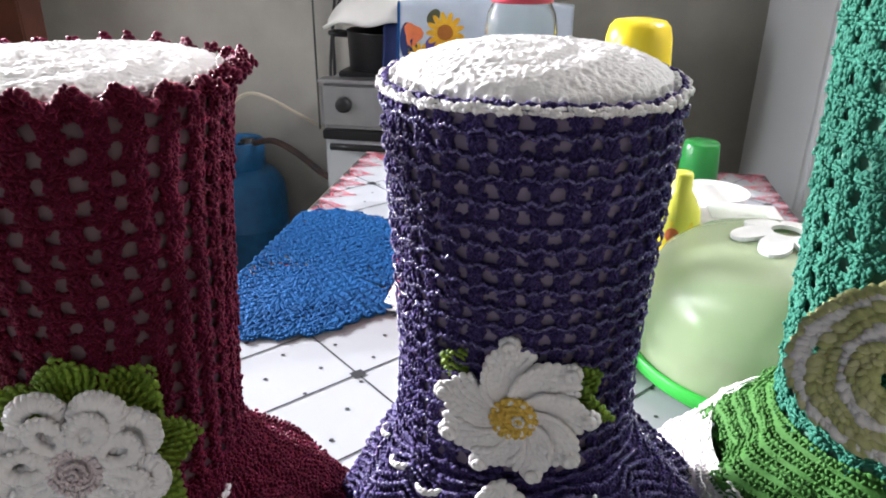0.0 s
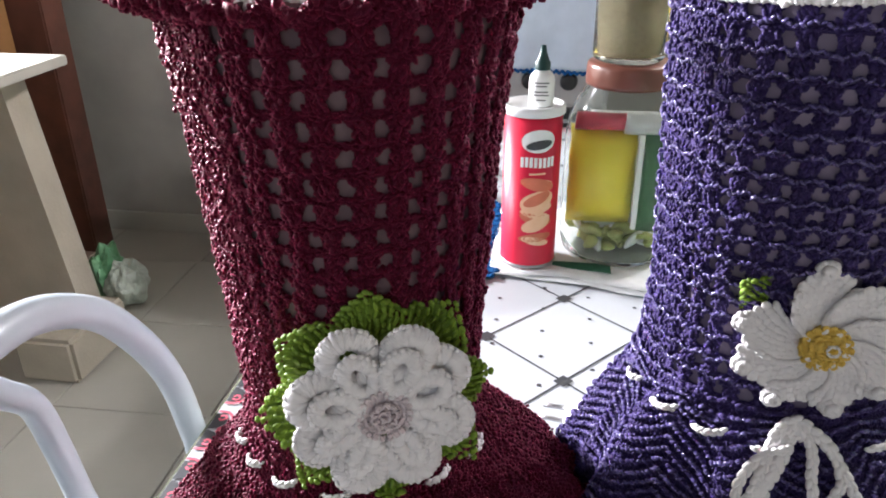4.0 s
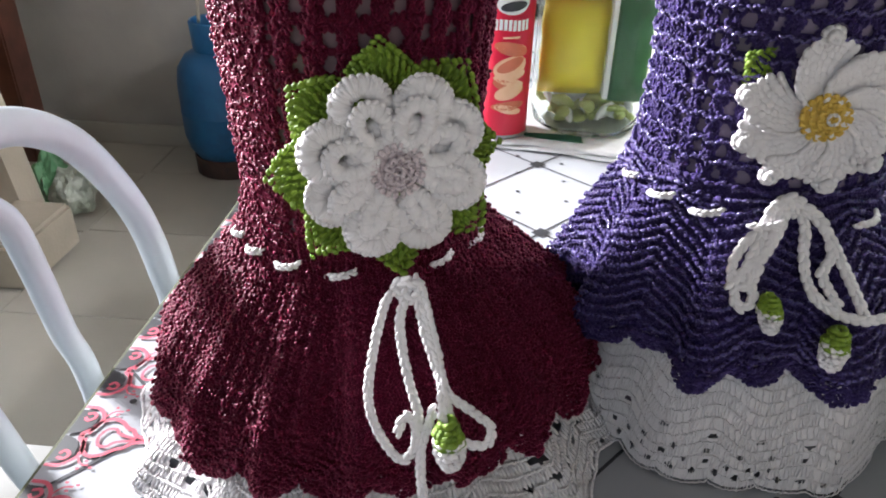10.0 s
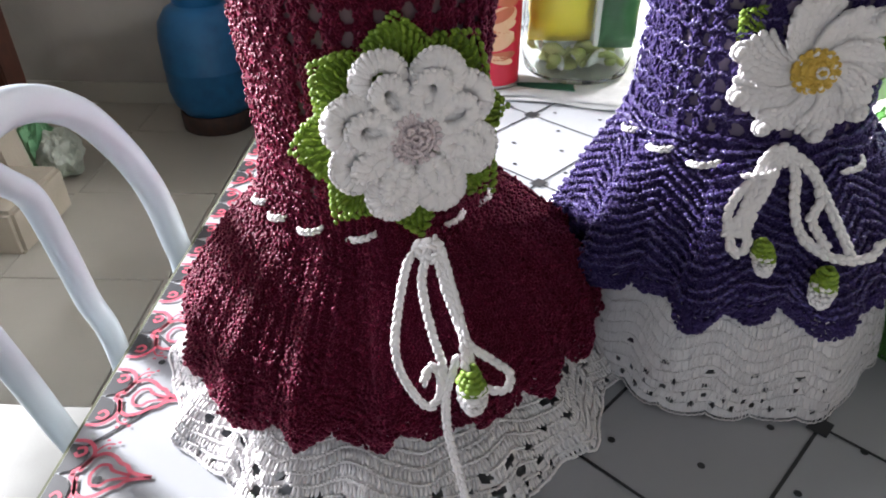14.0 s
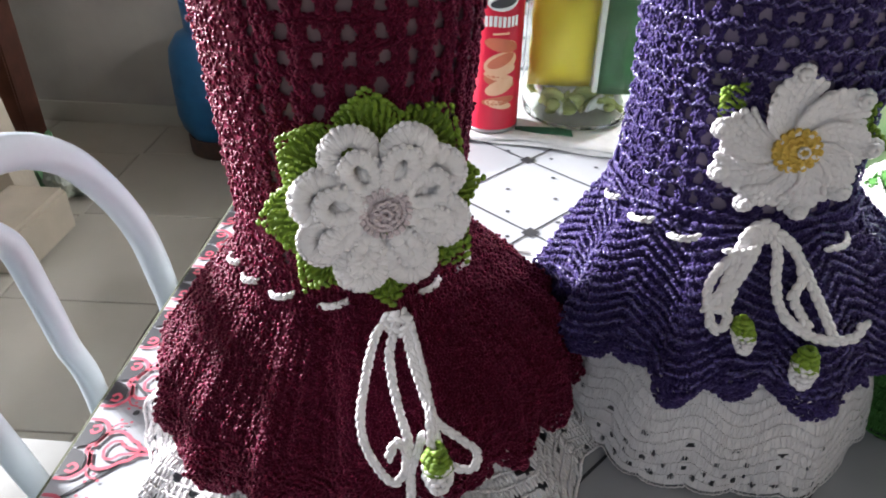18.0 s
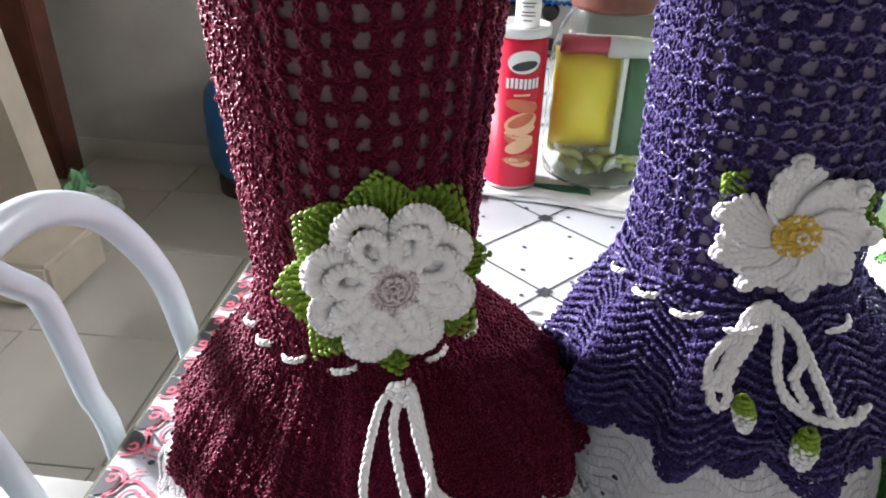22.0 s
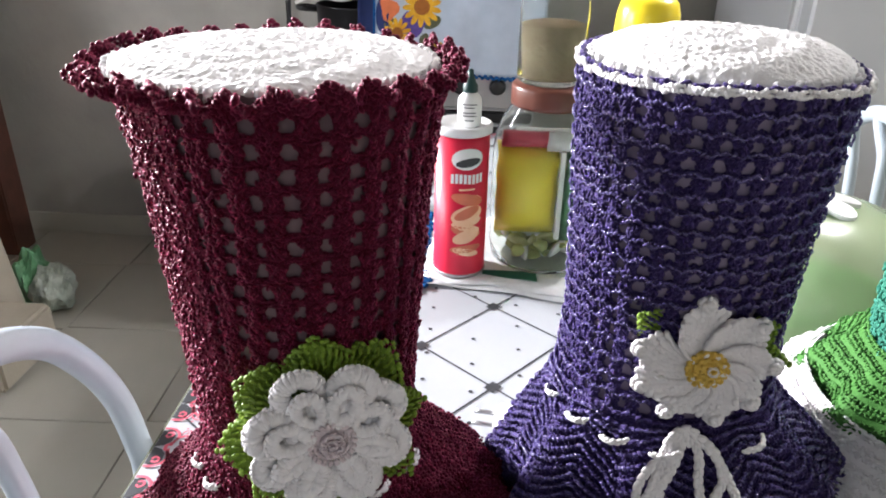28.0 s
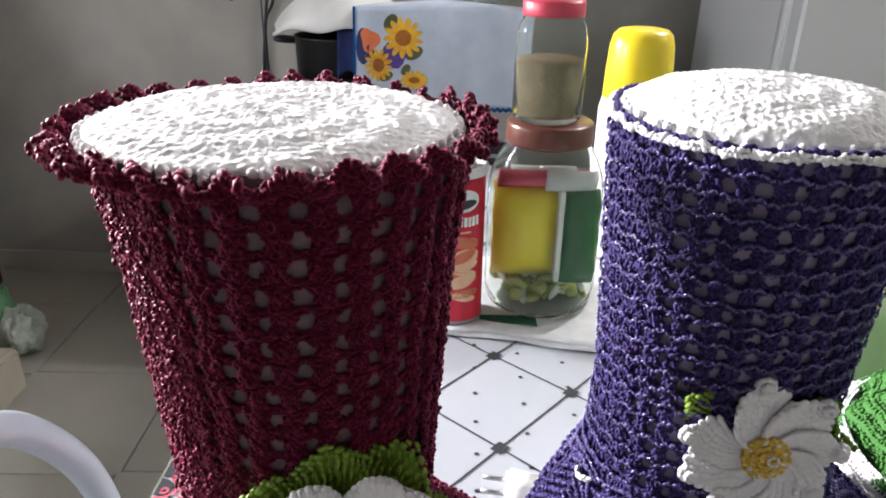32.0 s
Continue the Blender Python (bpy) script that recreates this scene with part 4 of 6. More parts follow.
def dahlia(center, az, parent_label):
    """White double flower of eight looped petals on green leaves."""
    u, v, w = facing(az, 0.10)
    c = np.array(center)
    fl = thing("crochet_flower", parent_label, "flower")
    leaf_star(c - 0.009 * w - 0.002 * v, u, v, w, (94, 49, 4, -41, -86, -131, 184, 139), 0.020, 0.0600, M_GREEN_YARN, fl)
    for i, deg in enumerate((117, 64, 28, -19, -66, -112, -156, 163)):
        a = math.radians(deg)
        up = 0.0015 * (i % 2)
        low = i in (3, 4, 5, 6)                       # these petals are folded shut
        grow = 1 + 0.05 * math.sin(i * 2.9 + 1)
        big = puff(c, u, v, w, a, 0.0300, 0.0156 * grow, 0.0140 * grow, 0.0050, up + 0.0015 * math.sin(i * 1.9), 60)
        big_rim = picots(c, u, v, w, a, 0.0300, 0.0156 * grow, 0.0140 * grow, up + 0.0008, 30)
        inner = (0.0235, 0.0125, 0.0072, 0.0036, up + 0.0042) if low else (0.0225, 0.0128, 0.0098, 0.0034, up + 0.0056)
        turn = a + 0.10 * math.sin(i * 2.2)
        small = puff(c, u, v, w, turn, *inner, 44)
        small_rim = picots(c, u, v, w, turn, *inner[:3], inner[4] + 0.0008, 20)
        bits = [("petal", big), ("petal_edge", big_rim), ("inner_petal", small), ("inner_petal_edge", small_rim)]
        if i:                                         # one petal stands open to the leaf behind
            bits.append(("petal_ground", puff(c, u, v, w, a, 0.0345, 0.0082, 0.0088, 0.0042, up - 0.0020, 28)))
        if low or i == 2:
            bits.append(("petal_bridge", puff(c, u, v, w, a, 0.0265, 0.0042, 0.0040, 0.0024, up + (0.0050 if low else 0.0030), 16)))
        for nm, dat in bits:
            stitches(nm, *dat, M_WHITE_YARN, fl, "", 0.06, fine=True)
    ov = [(i * 2 * math.pi / 22, 0.0096, 0.0030, 0.0007, 0.0066, 0.0) for i in range(22)] + [(i * 2 * math.pi / 9, 0.0046, 0.0018, 0.0012, 0.0076, 0.0) for i in range(9)] + [(0, 0, 0.002, 0.002, 0.009, 0)]
    stitches("flower_centre", *loops(c, u, v, w, ov, 0.0011), M_PINK_CENTRE, fl, "pale pink worked centre", 0.12)
    turned("flower_back", [(0.001, 0), (0.014, 0), (0.012, 0.0055), (0.001, 0.0055)], M_PINK_CENTRE, fl, caps=False).matrix_basis = Matrix.Translation(c - 0.001 * w) @ Vector(w).to_track_quat("Z", "Y").to_matrix().to_4x4()
    return fl


def daisy(center, az, label):
    """White flower of eight swirled petals with knobbed tips round a yellow heart."""
    u, v, w = facing(az, 0.05)
    c = np.array(center)
    fl = thing("crochet_flower", label, "flower")
    leaf_star(c - 0.004 * w, u, v, w, (146, 116, 26, 0), 0.018, 0.0500, M_GREEN_YARN, fl)
    for i, deg in enumerate((97, 45, 3, -38, -73, -117, -154, 169)):
        a = math.radians(deg) + 0.21
        P, T, S = [], [], []
        for k in range(9):
            s = k / 8
            far = 0.0385 * (1 - 0.20 * (2 * s - 1.0) ** 2) * (1 + 0.04 * math.sin(i * 2.3))
            for q in np.linspace(0, 1, 9):
                rad = 0.0095 + (far - 0.0095) * q
                ang = a + (s - 0.5) * (1.14 - 0.26 * q ** 2) - 0.42 * q ** 1.3 + 0.21
                pos = c + rad * (np.cos(ang) * u + np.sin(ang) * v)
                edge = 1.0 if k in (0, 8) else 0.0
                P.append(pos + (0.0040 + 0.0040 * s + 0.0015 * edge - 0.002 * q * q) * w)
                t = (np.cos(ang) * u + np.sin(ang) * v) * 0.9 - 0.45 * (-np.sin(ang) * u + np.cos(ang) * v)
                T.append(t)
                S.append((0.0033, 0.0026, 0.0013) if not edge else (0.0030, 0.0018, 0.0018))
        tip = a - 0.21
        for t in np.arange(9) * 2 * np.pi / 9:
            for r2, up in ((0.0042, 0.0005), (0.0020, 0.0035)):
                P.append(c + 0.0400 * (np.cos(tip) * u + np.sin(tip) * v) + r2 * (np.cos(t) * u + np.sin(t) * v) + (0.0036 + up) * w)
                T.append(-np.sin(t) * u + np.cos(t) * v)
                S.append((0.0024, 0.0021, 0.0024))
        stitches("petal", P, T, np.tile(w, (len(P), 1)), np.array(S), M_WHITE_YARN, fl, "", 0.08, fine=True)
    ov = [(i * 2 * np.pi / 18, 0.0098, 0.0024, 0.0011, 0.0072, 0.0) for i in range(18)] + [(i * 2 * np.pi / 11, 0.0062, 0.002, 0.0012, 0.0085, 0.0) for i in range(11)] + [(i * 1.26, 0.003, 0.0016, 0.0014, 0.0092, 0.0) for i in range(5)] + [(0, 0, .001, .001, .0095, 0)]
    stitches("flower_centre", *loops(c + 0.002 * w, u, v, w, ov, 0.0013), M_YELLOW_YARN, fl, "yellow worked heart", 0.15)
    eye = [(i * 2 * np.pi / 7, 0.0018, 0.0010, 0.0010, 0.0098, 0.0) for i in range(7)]
    stitches("flower_eye", *loops(c + 0.003 * u + 0.002 * w, u, v, w, eye, 0.0010), M_WHITE_YARN, fl, "white knot in the heart", 0.1)
    turned("heart_ground", [(0.001, 0), (0.012, 0), (0.011, 0.006), (0.001, 0.0075)], M_YELLOW_YARN, fl, caps=False).matrix_basis = Matrix.Translation(c + 0.0045 * w) @ Vector(w).to_track_quat("Z", "Y").to_matrix().to_4x4()
    return fl


def bud(center, parent, down=(0, 0, -1), size=1.0):
    d = np.array(down, float) / np.linalg.norm(down)
    u, v = np.array([1.0, 0, 0]), np.array([0, -1.0, 0])
    for nm, mt, lo, hi, rad in (("bud_petals", M_WHITE_YARN, 0.007, 0.017, 0.0052), ("bud_calyx", M_GREEN_YARN, 0.0, 0.008, 0.0050)):
        P, T, N = [], [], []
        for q in np.linspace(lo, hi, 5):
            rr = rad * math.sqrt(max(0.08, 1 - ((q - 0.009) / 0.0105) ** 2)) * size
            for t in np.arange(10) * 2 * np.pi / 10 + q * 400:
                o = math.cos(t) * u + math.sin(t) * v
                P.append(np.array(center) + q * size * d + rr * o)
                T.append(-math.sin(t) * u + math.cos(t) * v)
                N.append(o)
        stitches(nm, P, T, N, (0.0022 * size, 0.0016 * size, 0.0015 * size), mt, parent, "", 0.2)


def ribbon_dashes(center, radius, z, angles, mat, parent, length=0.016):
    """The white cord woven in and out at the waist: short visible lengths."""
    for a in angles:
        pts = []
        for s in np.linspace(-1, 1, 5):
            b = a + s * length / 2 / radius
            r = radius + 0.003 - 0.003 * s * s
            pts.append((center[0] + r * math.cos(b), center[1] + r * math.sin(b), z + 0.002 * s))
        cord("waist_ribbon", pts, mat, parent, 0.0019)


# maroon cover
CM, CMS = (-0.047, -0.342), (-0.040, -0.340)
rad_m = prof([(0.90, 0.0715), (0.925, 0.069), (0.95, 0.0685), (1.0, 0.0715), (1.05, 0.0750), (1.10, 0.0790), (1.13, 0.0830), (1.155, 0.0862), (1.165, 0.0872)])
flat_m = prof([(0.9, 1.04), (1.0, 1.05), (1.17, 1.0)])
mar = thing("crochet_dress_cover", "maroon crocheted dress cover, white top, white lace underskirt", "crochet cover", (0, 0, 0), "crochet covers on the table")
net_body("bodice", CM, rad_m, 0.918, 1.166, M_MAROON, mar, 31, 0.0128, 0.48, 0.68, flat=flat_m, close=math.radians(-178), label="open netted maroon bodice", rib=0.0010)["kind"] = "stuff"
liner("lining", CM, rad_m, 0.78, 1.167, M_LINER_M, mar, 0.0022, flat_m)
skirt_m = prof([(0.78, 0.144), (0.825, 0.142), (0.845, 0.136), (0.865, 0.120), (0.885, 0.099), (0.90, 0.083), (0.922, 0.0715), (0.935, 0.0690)])
ruffle("skirt", CMS, skirt_m, 0.930, 0.812, M_MAROON, mar, 17, 0.0055, 22, 0.008, phase=0.0, fold=0.0015, tilt=0.022, picot=0.012, flat=0.97, zig=0.008, ribs=88, top=CM, top_flat=1.04, label="ruffled maroon skirt with a scalloped hem")["kind"] = "stuff"
under_m = prof([(0.76, 0.171), (0.785, 0.148), (0.80, 0.130), (0.85, 0.098)])
lace("underskirt", CMS, under_m, 0.850, 0.766, M_WHITE_YARN, mar, 13, 0.005, 20, 0.008, phase=1.0, label="white lace underskirt spread on the table", row=0.0074, pitch=0.0027, zig=0.006, sink=0.0013, chain=1.2,
     holes=((0.006, 78, 0.0, 0.20, 0.0024), (0.0135, 52, 0.2, 0.26, 0.0032), (0.023, 52, 0.5, 0.24, 0.0028), (0.036, 26, 0.1, 0.20, 0.0030), (0.047, 52, 0.3, 0.16, 0.0022)))["kind"] = "stuff"
CMT = (CM[0] - 0.0045, CM[1])
cap("top", CMT, 0.0852, 1.169, 0.007, M_TOP_YARN, mar, "low bulging white top", flat=0.94)
frill("rim_frill", CMT, 0.0862, 1.160, M_MAROON, mar, 30, 0.011, 0.0145, "frilled maroon rim")
teeth("top_edge", CMT, 0.0872, 1.1650, M_TOP_YARN, mar, 64, flat=0.95)
ribbon_dashes(CM, 0.0765, 0.915, [math.radians(a) for a in (-150, -132, -112, -88, -45, -20)], M_WHITE_YARN, mar)
AZ_M = math.atan2(-0.088, 0.034)
dahlia((-0.013, -0.430, 0.985), AZ_M, "white double crochet flower on green leaves, sewn to the maroon cover")

bow = thing("crochet_bow", "white chain cord bow with buds, hanging on the maroon cover", "bow")


def on_skirt(points, zs, ys, shift=(0.0, 0.0)):
    """Lays a line of (x, z) points, or (x, z, lift), on the front of a skirt."""
    return [(p[0] + shift[0], float(np.interp(p[1], zs, ys)) - (p[2] if len(p) > 2 else 0.0), p[1] + shift[1]) for p in points]


MZ, MY = (0.764, 0.80, 0.83, 0.85, 0.885, 0.925, 0.936), (-0.520, -0.508, -0.497, -0.491, -0.477, -0.452, -0.446)
for line in ([(-.013, .932), (-.021, .922), (-.026, .895), (-.025, .878), (-.018, .864), (-.009, .855), (-.003, .860), (-.002, .870), (-.007, .876), (-.011, .868)],
             [(-.010, .932), (-.013, .915), (-.008, .895), (-.001, .876), (-.002, .864)],
             [(-.006, .934), (-.003, .918), (.004, .902), (.012, .888), (.026, .880), (.034, .874), (.033, .866), (.024, .865), (.016, .872), (.011, .888), (.004, .908), (-.003, .928)],
             [(-.006, .934), (.001, .916), (.007, .900), (.010, .888, .004), (.011, .878, .006)],
             [(.006, .880), (.001, .860), (.003, .838), (.011, .810), (.016, .785), (.013, .768)]):
    cord("loop" if line[0][1] > .9 else "tail", on_skirt(line, MZ, MY, (.006, .0)), M_WHITE_YARN, bow)
cord("knot", [(-.011, -.448, .930), (-.004, -.452, .935), (.003, -.451, .931), (-.002, -.452, .925), (-.009, -.450, .927)], M_WHITE_YARN, bow, 0.0026)
bud((.019, -.486, .879), bow, (0.15, -0.3, -1), 1.25)
bud((.019, -.521, .768), bow, (0.3, -1, -0.1), 0.8)

# purple cover
CP, CPS = (0.198, -0.294), (0.212, -0.298)
rad_p = prof([(0.90, 0.086), (0.935, 0.0755), (0.955, 0.0715), (1.0, 0.0695), (1.05, 0.0720), (1.10, 0.0750), (1.165, 0.0780)])
flat_p = prof([(0.9, 0.92), (1.0, 0.86), (1.06, 0.88), (1.12, 0.96), (1.165, 1.08)])
pur = thing("crochet_dress_cover", "purple crocheted dress cover, white-edged top, white lace underskirt", "crochet cover", (0, 0, 0), "crochet covers on the table")
net_body("bodice", CP, rad_p, 0.926, 1.164, M_PURPLE, pur, 31, 0.0120, 0.52, 0.64, ridge=0.0004, flat=flat_p, close=math.radians(150), label="open netted purple bodice with raised rows", rib=0.0008, ridge_mat=M_PURPLE_GLINT)["kind"] = "stuff"
liner("lining", CP, rad_p, 0.78, 1.165, M_LINER_P, pur, 0.0018, flat_p)
skirt_p = prof([(0.82, 0.124), (0.85, 0.127), (0.866, 0.124), (0.90, 0.108), (0.935, 0.0815), (0.952, 0.0725)])
ruffle("skirt", CPS, skirt_p, 0.950, 0.858, M_PURPLE, pur, 10, 0.010, 24, 0.006, phase=0.6, fold=0.003, picot=0.009, flat=0.82, zig=0.017, ridge=3, border=0.10, top=CP, top_flat=0.90, ridge_mat=M_PURPLE_GLINT, label="ruffled purple skirt with chevron ridges")["kind"] = "stuff"
under_p = prof([(0.76, 0.118), (0.80, 0.113), (0.84, 0.102), (0.862, 0.092)])
lace("underskirt", CPS, under_p, 0.862, 0.766, M_WHITE_YARN, pur, 7, 0.004, 24, 0.005, phase=2.0, flat=0.92, zig=0.006, sink=0.0002, chain=0.5, label="white lace underskirt spread on the table",
     holes=((0.0075, 54, 0.0, 0.17, 0.0022), (0.0150, 54, 0.5, 0.14, 0.0019), (0.0235, 36, 0.2, 0.12, 0.0018), (0.034, 24, 0.6, 0.10, 0.0017)))["kind"] = "stuff"
cap("top", CP, 0.0735, 1.1665, 0.018, M_TOP_YARN, pur, "bulging white top", flat=1.06)
teeth("top_edge", CP, 0.0745, 1.1650, M_TOP_YARN, pur, 46, flat=1.06)
edging("rim", CP, 0.0785, 1.1660, M_PURPLE, pur, 60, 0.0015, 0.0007, knot=0.0013, rows=2, flat=1.07)
edging("rim_edge", CP, 0.0808, 1.1640, M_WHITE_YARN, pur, 26, 0.0022, 0.0010, knot=0.0016, rows=2, flat=1.07, label="white edging round the rim")
ribbon_dashes(CP, 0.082, 0.938, [math.radians(a) for a in (-165, -143, -122, -99, -55)], M_WHITE_YARN, pur)
daisy((0.203, -0.357, 0.997), math.radians(-93), "white crochet flower with yellow heart on green leaves, purple cover behind")

bow = thing("crochet_bow", "white chain cord bow with buds, hanging on the purple cover", "bow")
PZ, PY = (0.866, 0.88, 0.90, 0.92, 0.94, 0.951), (-0.414, -0.409, -0.399, -0.386, -0.372, -0.365)
for line in ([(.196, .949), (.188, .944), (.182, .930), (.176, .918), (.171, .910), (.170, .902), (.175, .898), (.180, .904), (.176, .912)],
             [(.198, .949), (.194, .938), (.186, .924), (.179, .917)],
             [(.197, .950), (.191, .936), (.183, .922), (.173, .914), (.168, .908)],
             [(.192, .946), (.181, .934), (.174, .928), (.168, .918), (.170, .908), (.178, .910), (.182, .918)],
             [(.200, .949), (.206, .938), (.206, .922), (.211, .908), (.224, .899), (.240, .896), (.252, .899), (.256, .905)],
             [(.200, .949), (.213, .942), (.222, .930), (.231, .914), (.239, .900)],
             [(.200, .949), (.216, .938), (.221, .926), (.216, .916), (.221, .908), (.226, .902)]):
    cord("loop", on_skirt(line, PZ, PY), M_WHITE_YARN, bow, 0.0027)
cord("knot", [(0.191, -0.365, 0.947), (0.199, -0.366, 0.951), (0.206, -0.367, 0.946), (0.199, -0.370, 0.942)], M_WHITE_YARN, bow, 0.0024)
bud((0.188, -0.398, 0.905), bow, (.2, -.2, -1), 1.1)
bud((0.226, -0.406, 0.892), bow, (-.1, -.3, -1), 1.2)


# ---------- things on the table ----------
def wrap(name, outline, radius, az, mat, parent, label="", lift=0.0004):
    """A flat print laid round an upright tube: outline in metres along the girth and up."""
    cx = sum(p[0] for p in outline) / len(outline)
    cz = sum(p[1] for p in outline) / len(outline)
    rows = [[(cx + (p[0] - cx) * f, cz + (p[1] - cz) * f) for p in outline] for f in (1.0, 0.66, 0.33)]
    r = radius + lift
    verts = [(r * math.cos(az + x / r), r * math.sin(az + x / r), z) for row in rows for x, z in row] + [(r * math.cos(az + cx / r), r * math.sin(az + cx / r), cz)]
    n = len(outline)
    faces = [(i * n + j, i * n + (j + 1) % n, (i + 1) * n + (j + 1) % n, (i + 1) * n + j) for i in range(2) for j in range(n)]
    faces += [(2 * n + j, 2 * n + (j + 1) % n, 3 * n) for j in range(n)]
    return mesh_object(name, verts, faces, mat, parent, True, label)


def oval(cx, cz, a, b, n=20, turn=0.0):
    c, s = math.cos(turn), math.sin(turn)
    return [(cx + c * a * math.cos(t) - s * b * math.sin(t), cz + s * a * math.cos(t) + c * b * math.sin(t)) for t in np.arange(n) * 2 * math.pi / n]


def bar(cx, cz, a, b, turn=0.0):
    c, s = math.cos(turn), math.sin(turn)
    return [(cx + c * x - s * z, cz + s * x + c * z) for x, z in [(q * a / 4, -b) for q in range(-4, 5)] + [(q * a / 4, b) for q in range(4, -5, -1)]]


CAN = (0.037, 0.207)
can = thing("snack_can", "red cardboard snack can with clear lid and printed crisps", "can", (*CAN, TABLE + .006))
turned("tube", [(0.001, 0), (0.0362, 0), (0.0375, .002), (0.0372, .004), (0.0370, .2105), (0.001, .2105)], M_RED_CAN, can, caps=False)
turned("base_rim", [(0.0376, .0002), (0.0384, .0012), (0.0384, .0032), (0.0376, .0045)], M_STEEL, can, caps=False)
turned("lid", [(0.0385, .205), (0.0400, .206), (0.0400, .2145), (0.0388, .2170), (0.0365, .2172), (0.0355, .2142), (0.001, .2140)], M_LID_CLEAR, can, caps=False)
AZC = math.radians(-76)
wrap("badge", oval(0, .176, .0225, .0150, turn=.06), .0372, AZC, M_WHITE_PRINT, can, "plain pale oval badge")
wrap("badge_mark", oval(.001, .1715, .0175, .0060, turn=.16), .0376, AZC, M_BLACK_PRINT, can, "dark mark on the badge")
for k in range(8):                                    # a row of plain bars where the lettering stands
    wrap("name_bar", bar(-.0205 + .00586 * k, .1485 + .0006 * math.sin(k), .0021, .0066), .0372, AZC, M_WHITE_PRINT, can, "pale bar of lettering")
wrap("text_bar", bar(0, .1335, .0110, .0013, .03), .0372, AZC, M_CHIP, can)
for cz, a, b, turn, mt in ((.119, .0235, .0085, -.20, M_CHIP_DARK), (.121, .0215, .0060, -.12, M_CHIP), (.096, .0235, .0135, .30, M_CHIP), (.099, .0195, .0075, .42, M_CHIP_DARK), (.085, .0225, .0068, .18, M_CHIP),
                           (.071, .0230, .0080, -.25, M_CHIP_DARK), (.064, .0205, .0095, .35, M_CHIP), (.077, .0205, .0050, -.2, M_CHIP), (.045, .0235, .0062, .1, M_CHIP_DARK), (.040, .0195, .0056, -.2, M_CHIP)):
    wrap("crisp_print", oval(.0015, cz, a, b, 28, turn), .0372, AZC, mt, can, lift=.0005 + .0003 * ((cz * 1000) % 5) / 5)

BOT = (0.045, 0.202)
bot = thing("dropper_bottle", "small white plastic bottle with a dark green nozzle, on the can", "bottle", (*BOT, TABLE + .2202))
turned("body", [(0.001, 0), (0.0145, 0), (0.0158, .002), (0.0160, .030), (0.0150, .037), (0.0115, .042), (0.0085, .044), (0.0085, .047), (0.001, .047)], M_OFFWHITE, bot, caps=False)
turned("nozzle", [(0.0098, .045), (0.0098, .054), (0.0075, .057), (0.0045, .066), (0.0030, .074), (0.001, .0745)], M_DARK_GREEN, bot, caps=False)
for cz, a in ((.031, .010), (.027, .007), (.020, .009), (.016, .010), (.010, .006)):
    wrap("text_bar", bar(0, cz, a, .0007), .0159, math.radians(-90), M_BLACK_PRINT, bot, lift=.0003)

JAR = (0.158, 0.258)
jar = thing("storage_jar", "large clear glass jar with brown lid holding packets", "jar", (*JAR, TABLE + .006))
turned("glass", [(0.001, 0), (0.066, 0), (0.074, .006), (0.0785, .03), (0.0785, .165), (0.0755, .19), (0.066, .214), (0.054, .232), (0.0515, .246), (0.0500, .246), (0.0525, .231), (0.0645, .213), (0.074, .189), (0.077, .165), (0.077, .03), (0.072, .008), (0.001, .003)], M_GLASS, jar, caps=False)
turned("lid", [(0.001, .245), (0.0535, .232), (0.0572, .234), (0.0576, .238), (0.0572, .257), (0.0560, .2605), (0.0535, .2625), (0.001, .263)], M_BROWN_LID, jar, caps=False, seg=64)


def packet(name, lo, hi, mat, parent, label="", puff=0.006):
    """A soft bag: a box swollen in the middle with pinched ends."""
    bm = box_bm(lo, hi)
    bmesh.ops.subdivide_edges(bm, edges=bm.edges[:], cuts=5, use_grid_fill=True)
    c = [(lo[i] + hi[i]) / 2 for i in range(3)]
    for v in bm.verts:
        fx, fz = abs(v.co.x - c[0]) / (hi[0] - lo[0]) * 2, abs(v.co.z - c[2]) / (hi[2] - lo[2]) * 2
        s = (1 - fz ** 3) * (1 - 0.6 * fx ** 2)
        v.co.y = c[1] + (v.co.y - c[1]) * (0.25 + s) + puff * 0.2 * math.sin(v.co.z * 160 + v.co.x * 90)
        v.co.x += 0.0012 * math.sin(v.co.z * 130)
    return part(name, bm, mat, parent, label, True)


packet("yellow_packet", (-.071, -.044, .046), (.014, .020, .180), M_YELLOW, jar, "yellow food packet")
packet("packet_band", (-.066, -.040, .178), (.004, -.012, .200), M_RED_LID, jar, "red end of the packet")
packet("clear_packet", (-.004, -.050, .176), (.062, -.020, .202), M_BAG_CLEAR, jar, "pale film end of a packet")
packet("green_packet", (.022, -.058, .046), (.068, -.022, .180), M_GREEN_BOX, jar, "dark green packet")
part("pale_strip", box_bm((.0135, -.054, .05), (.0205, -.042, .18), .001), M_OFFWHITE, jar, "pale packet edge")
packet("back_packet", (-.045, .005, .02), (.045, .045, .19), M_NAPKIN, jar, "pale packet at the back")
rs = random.Random(5)
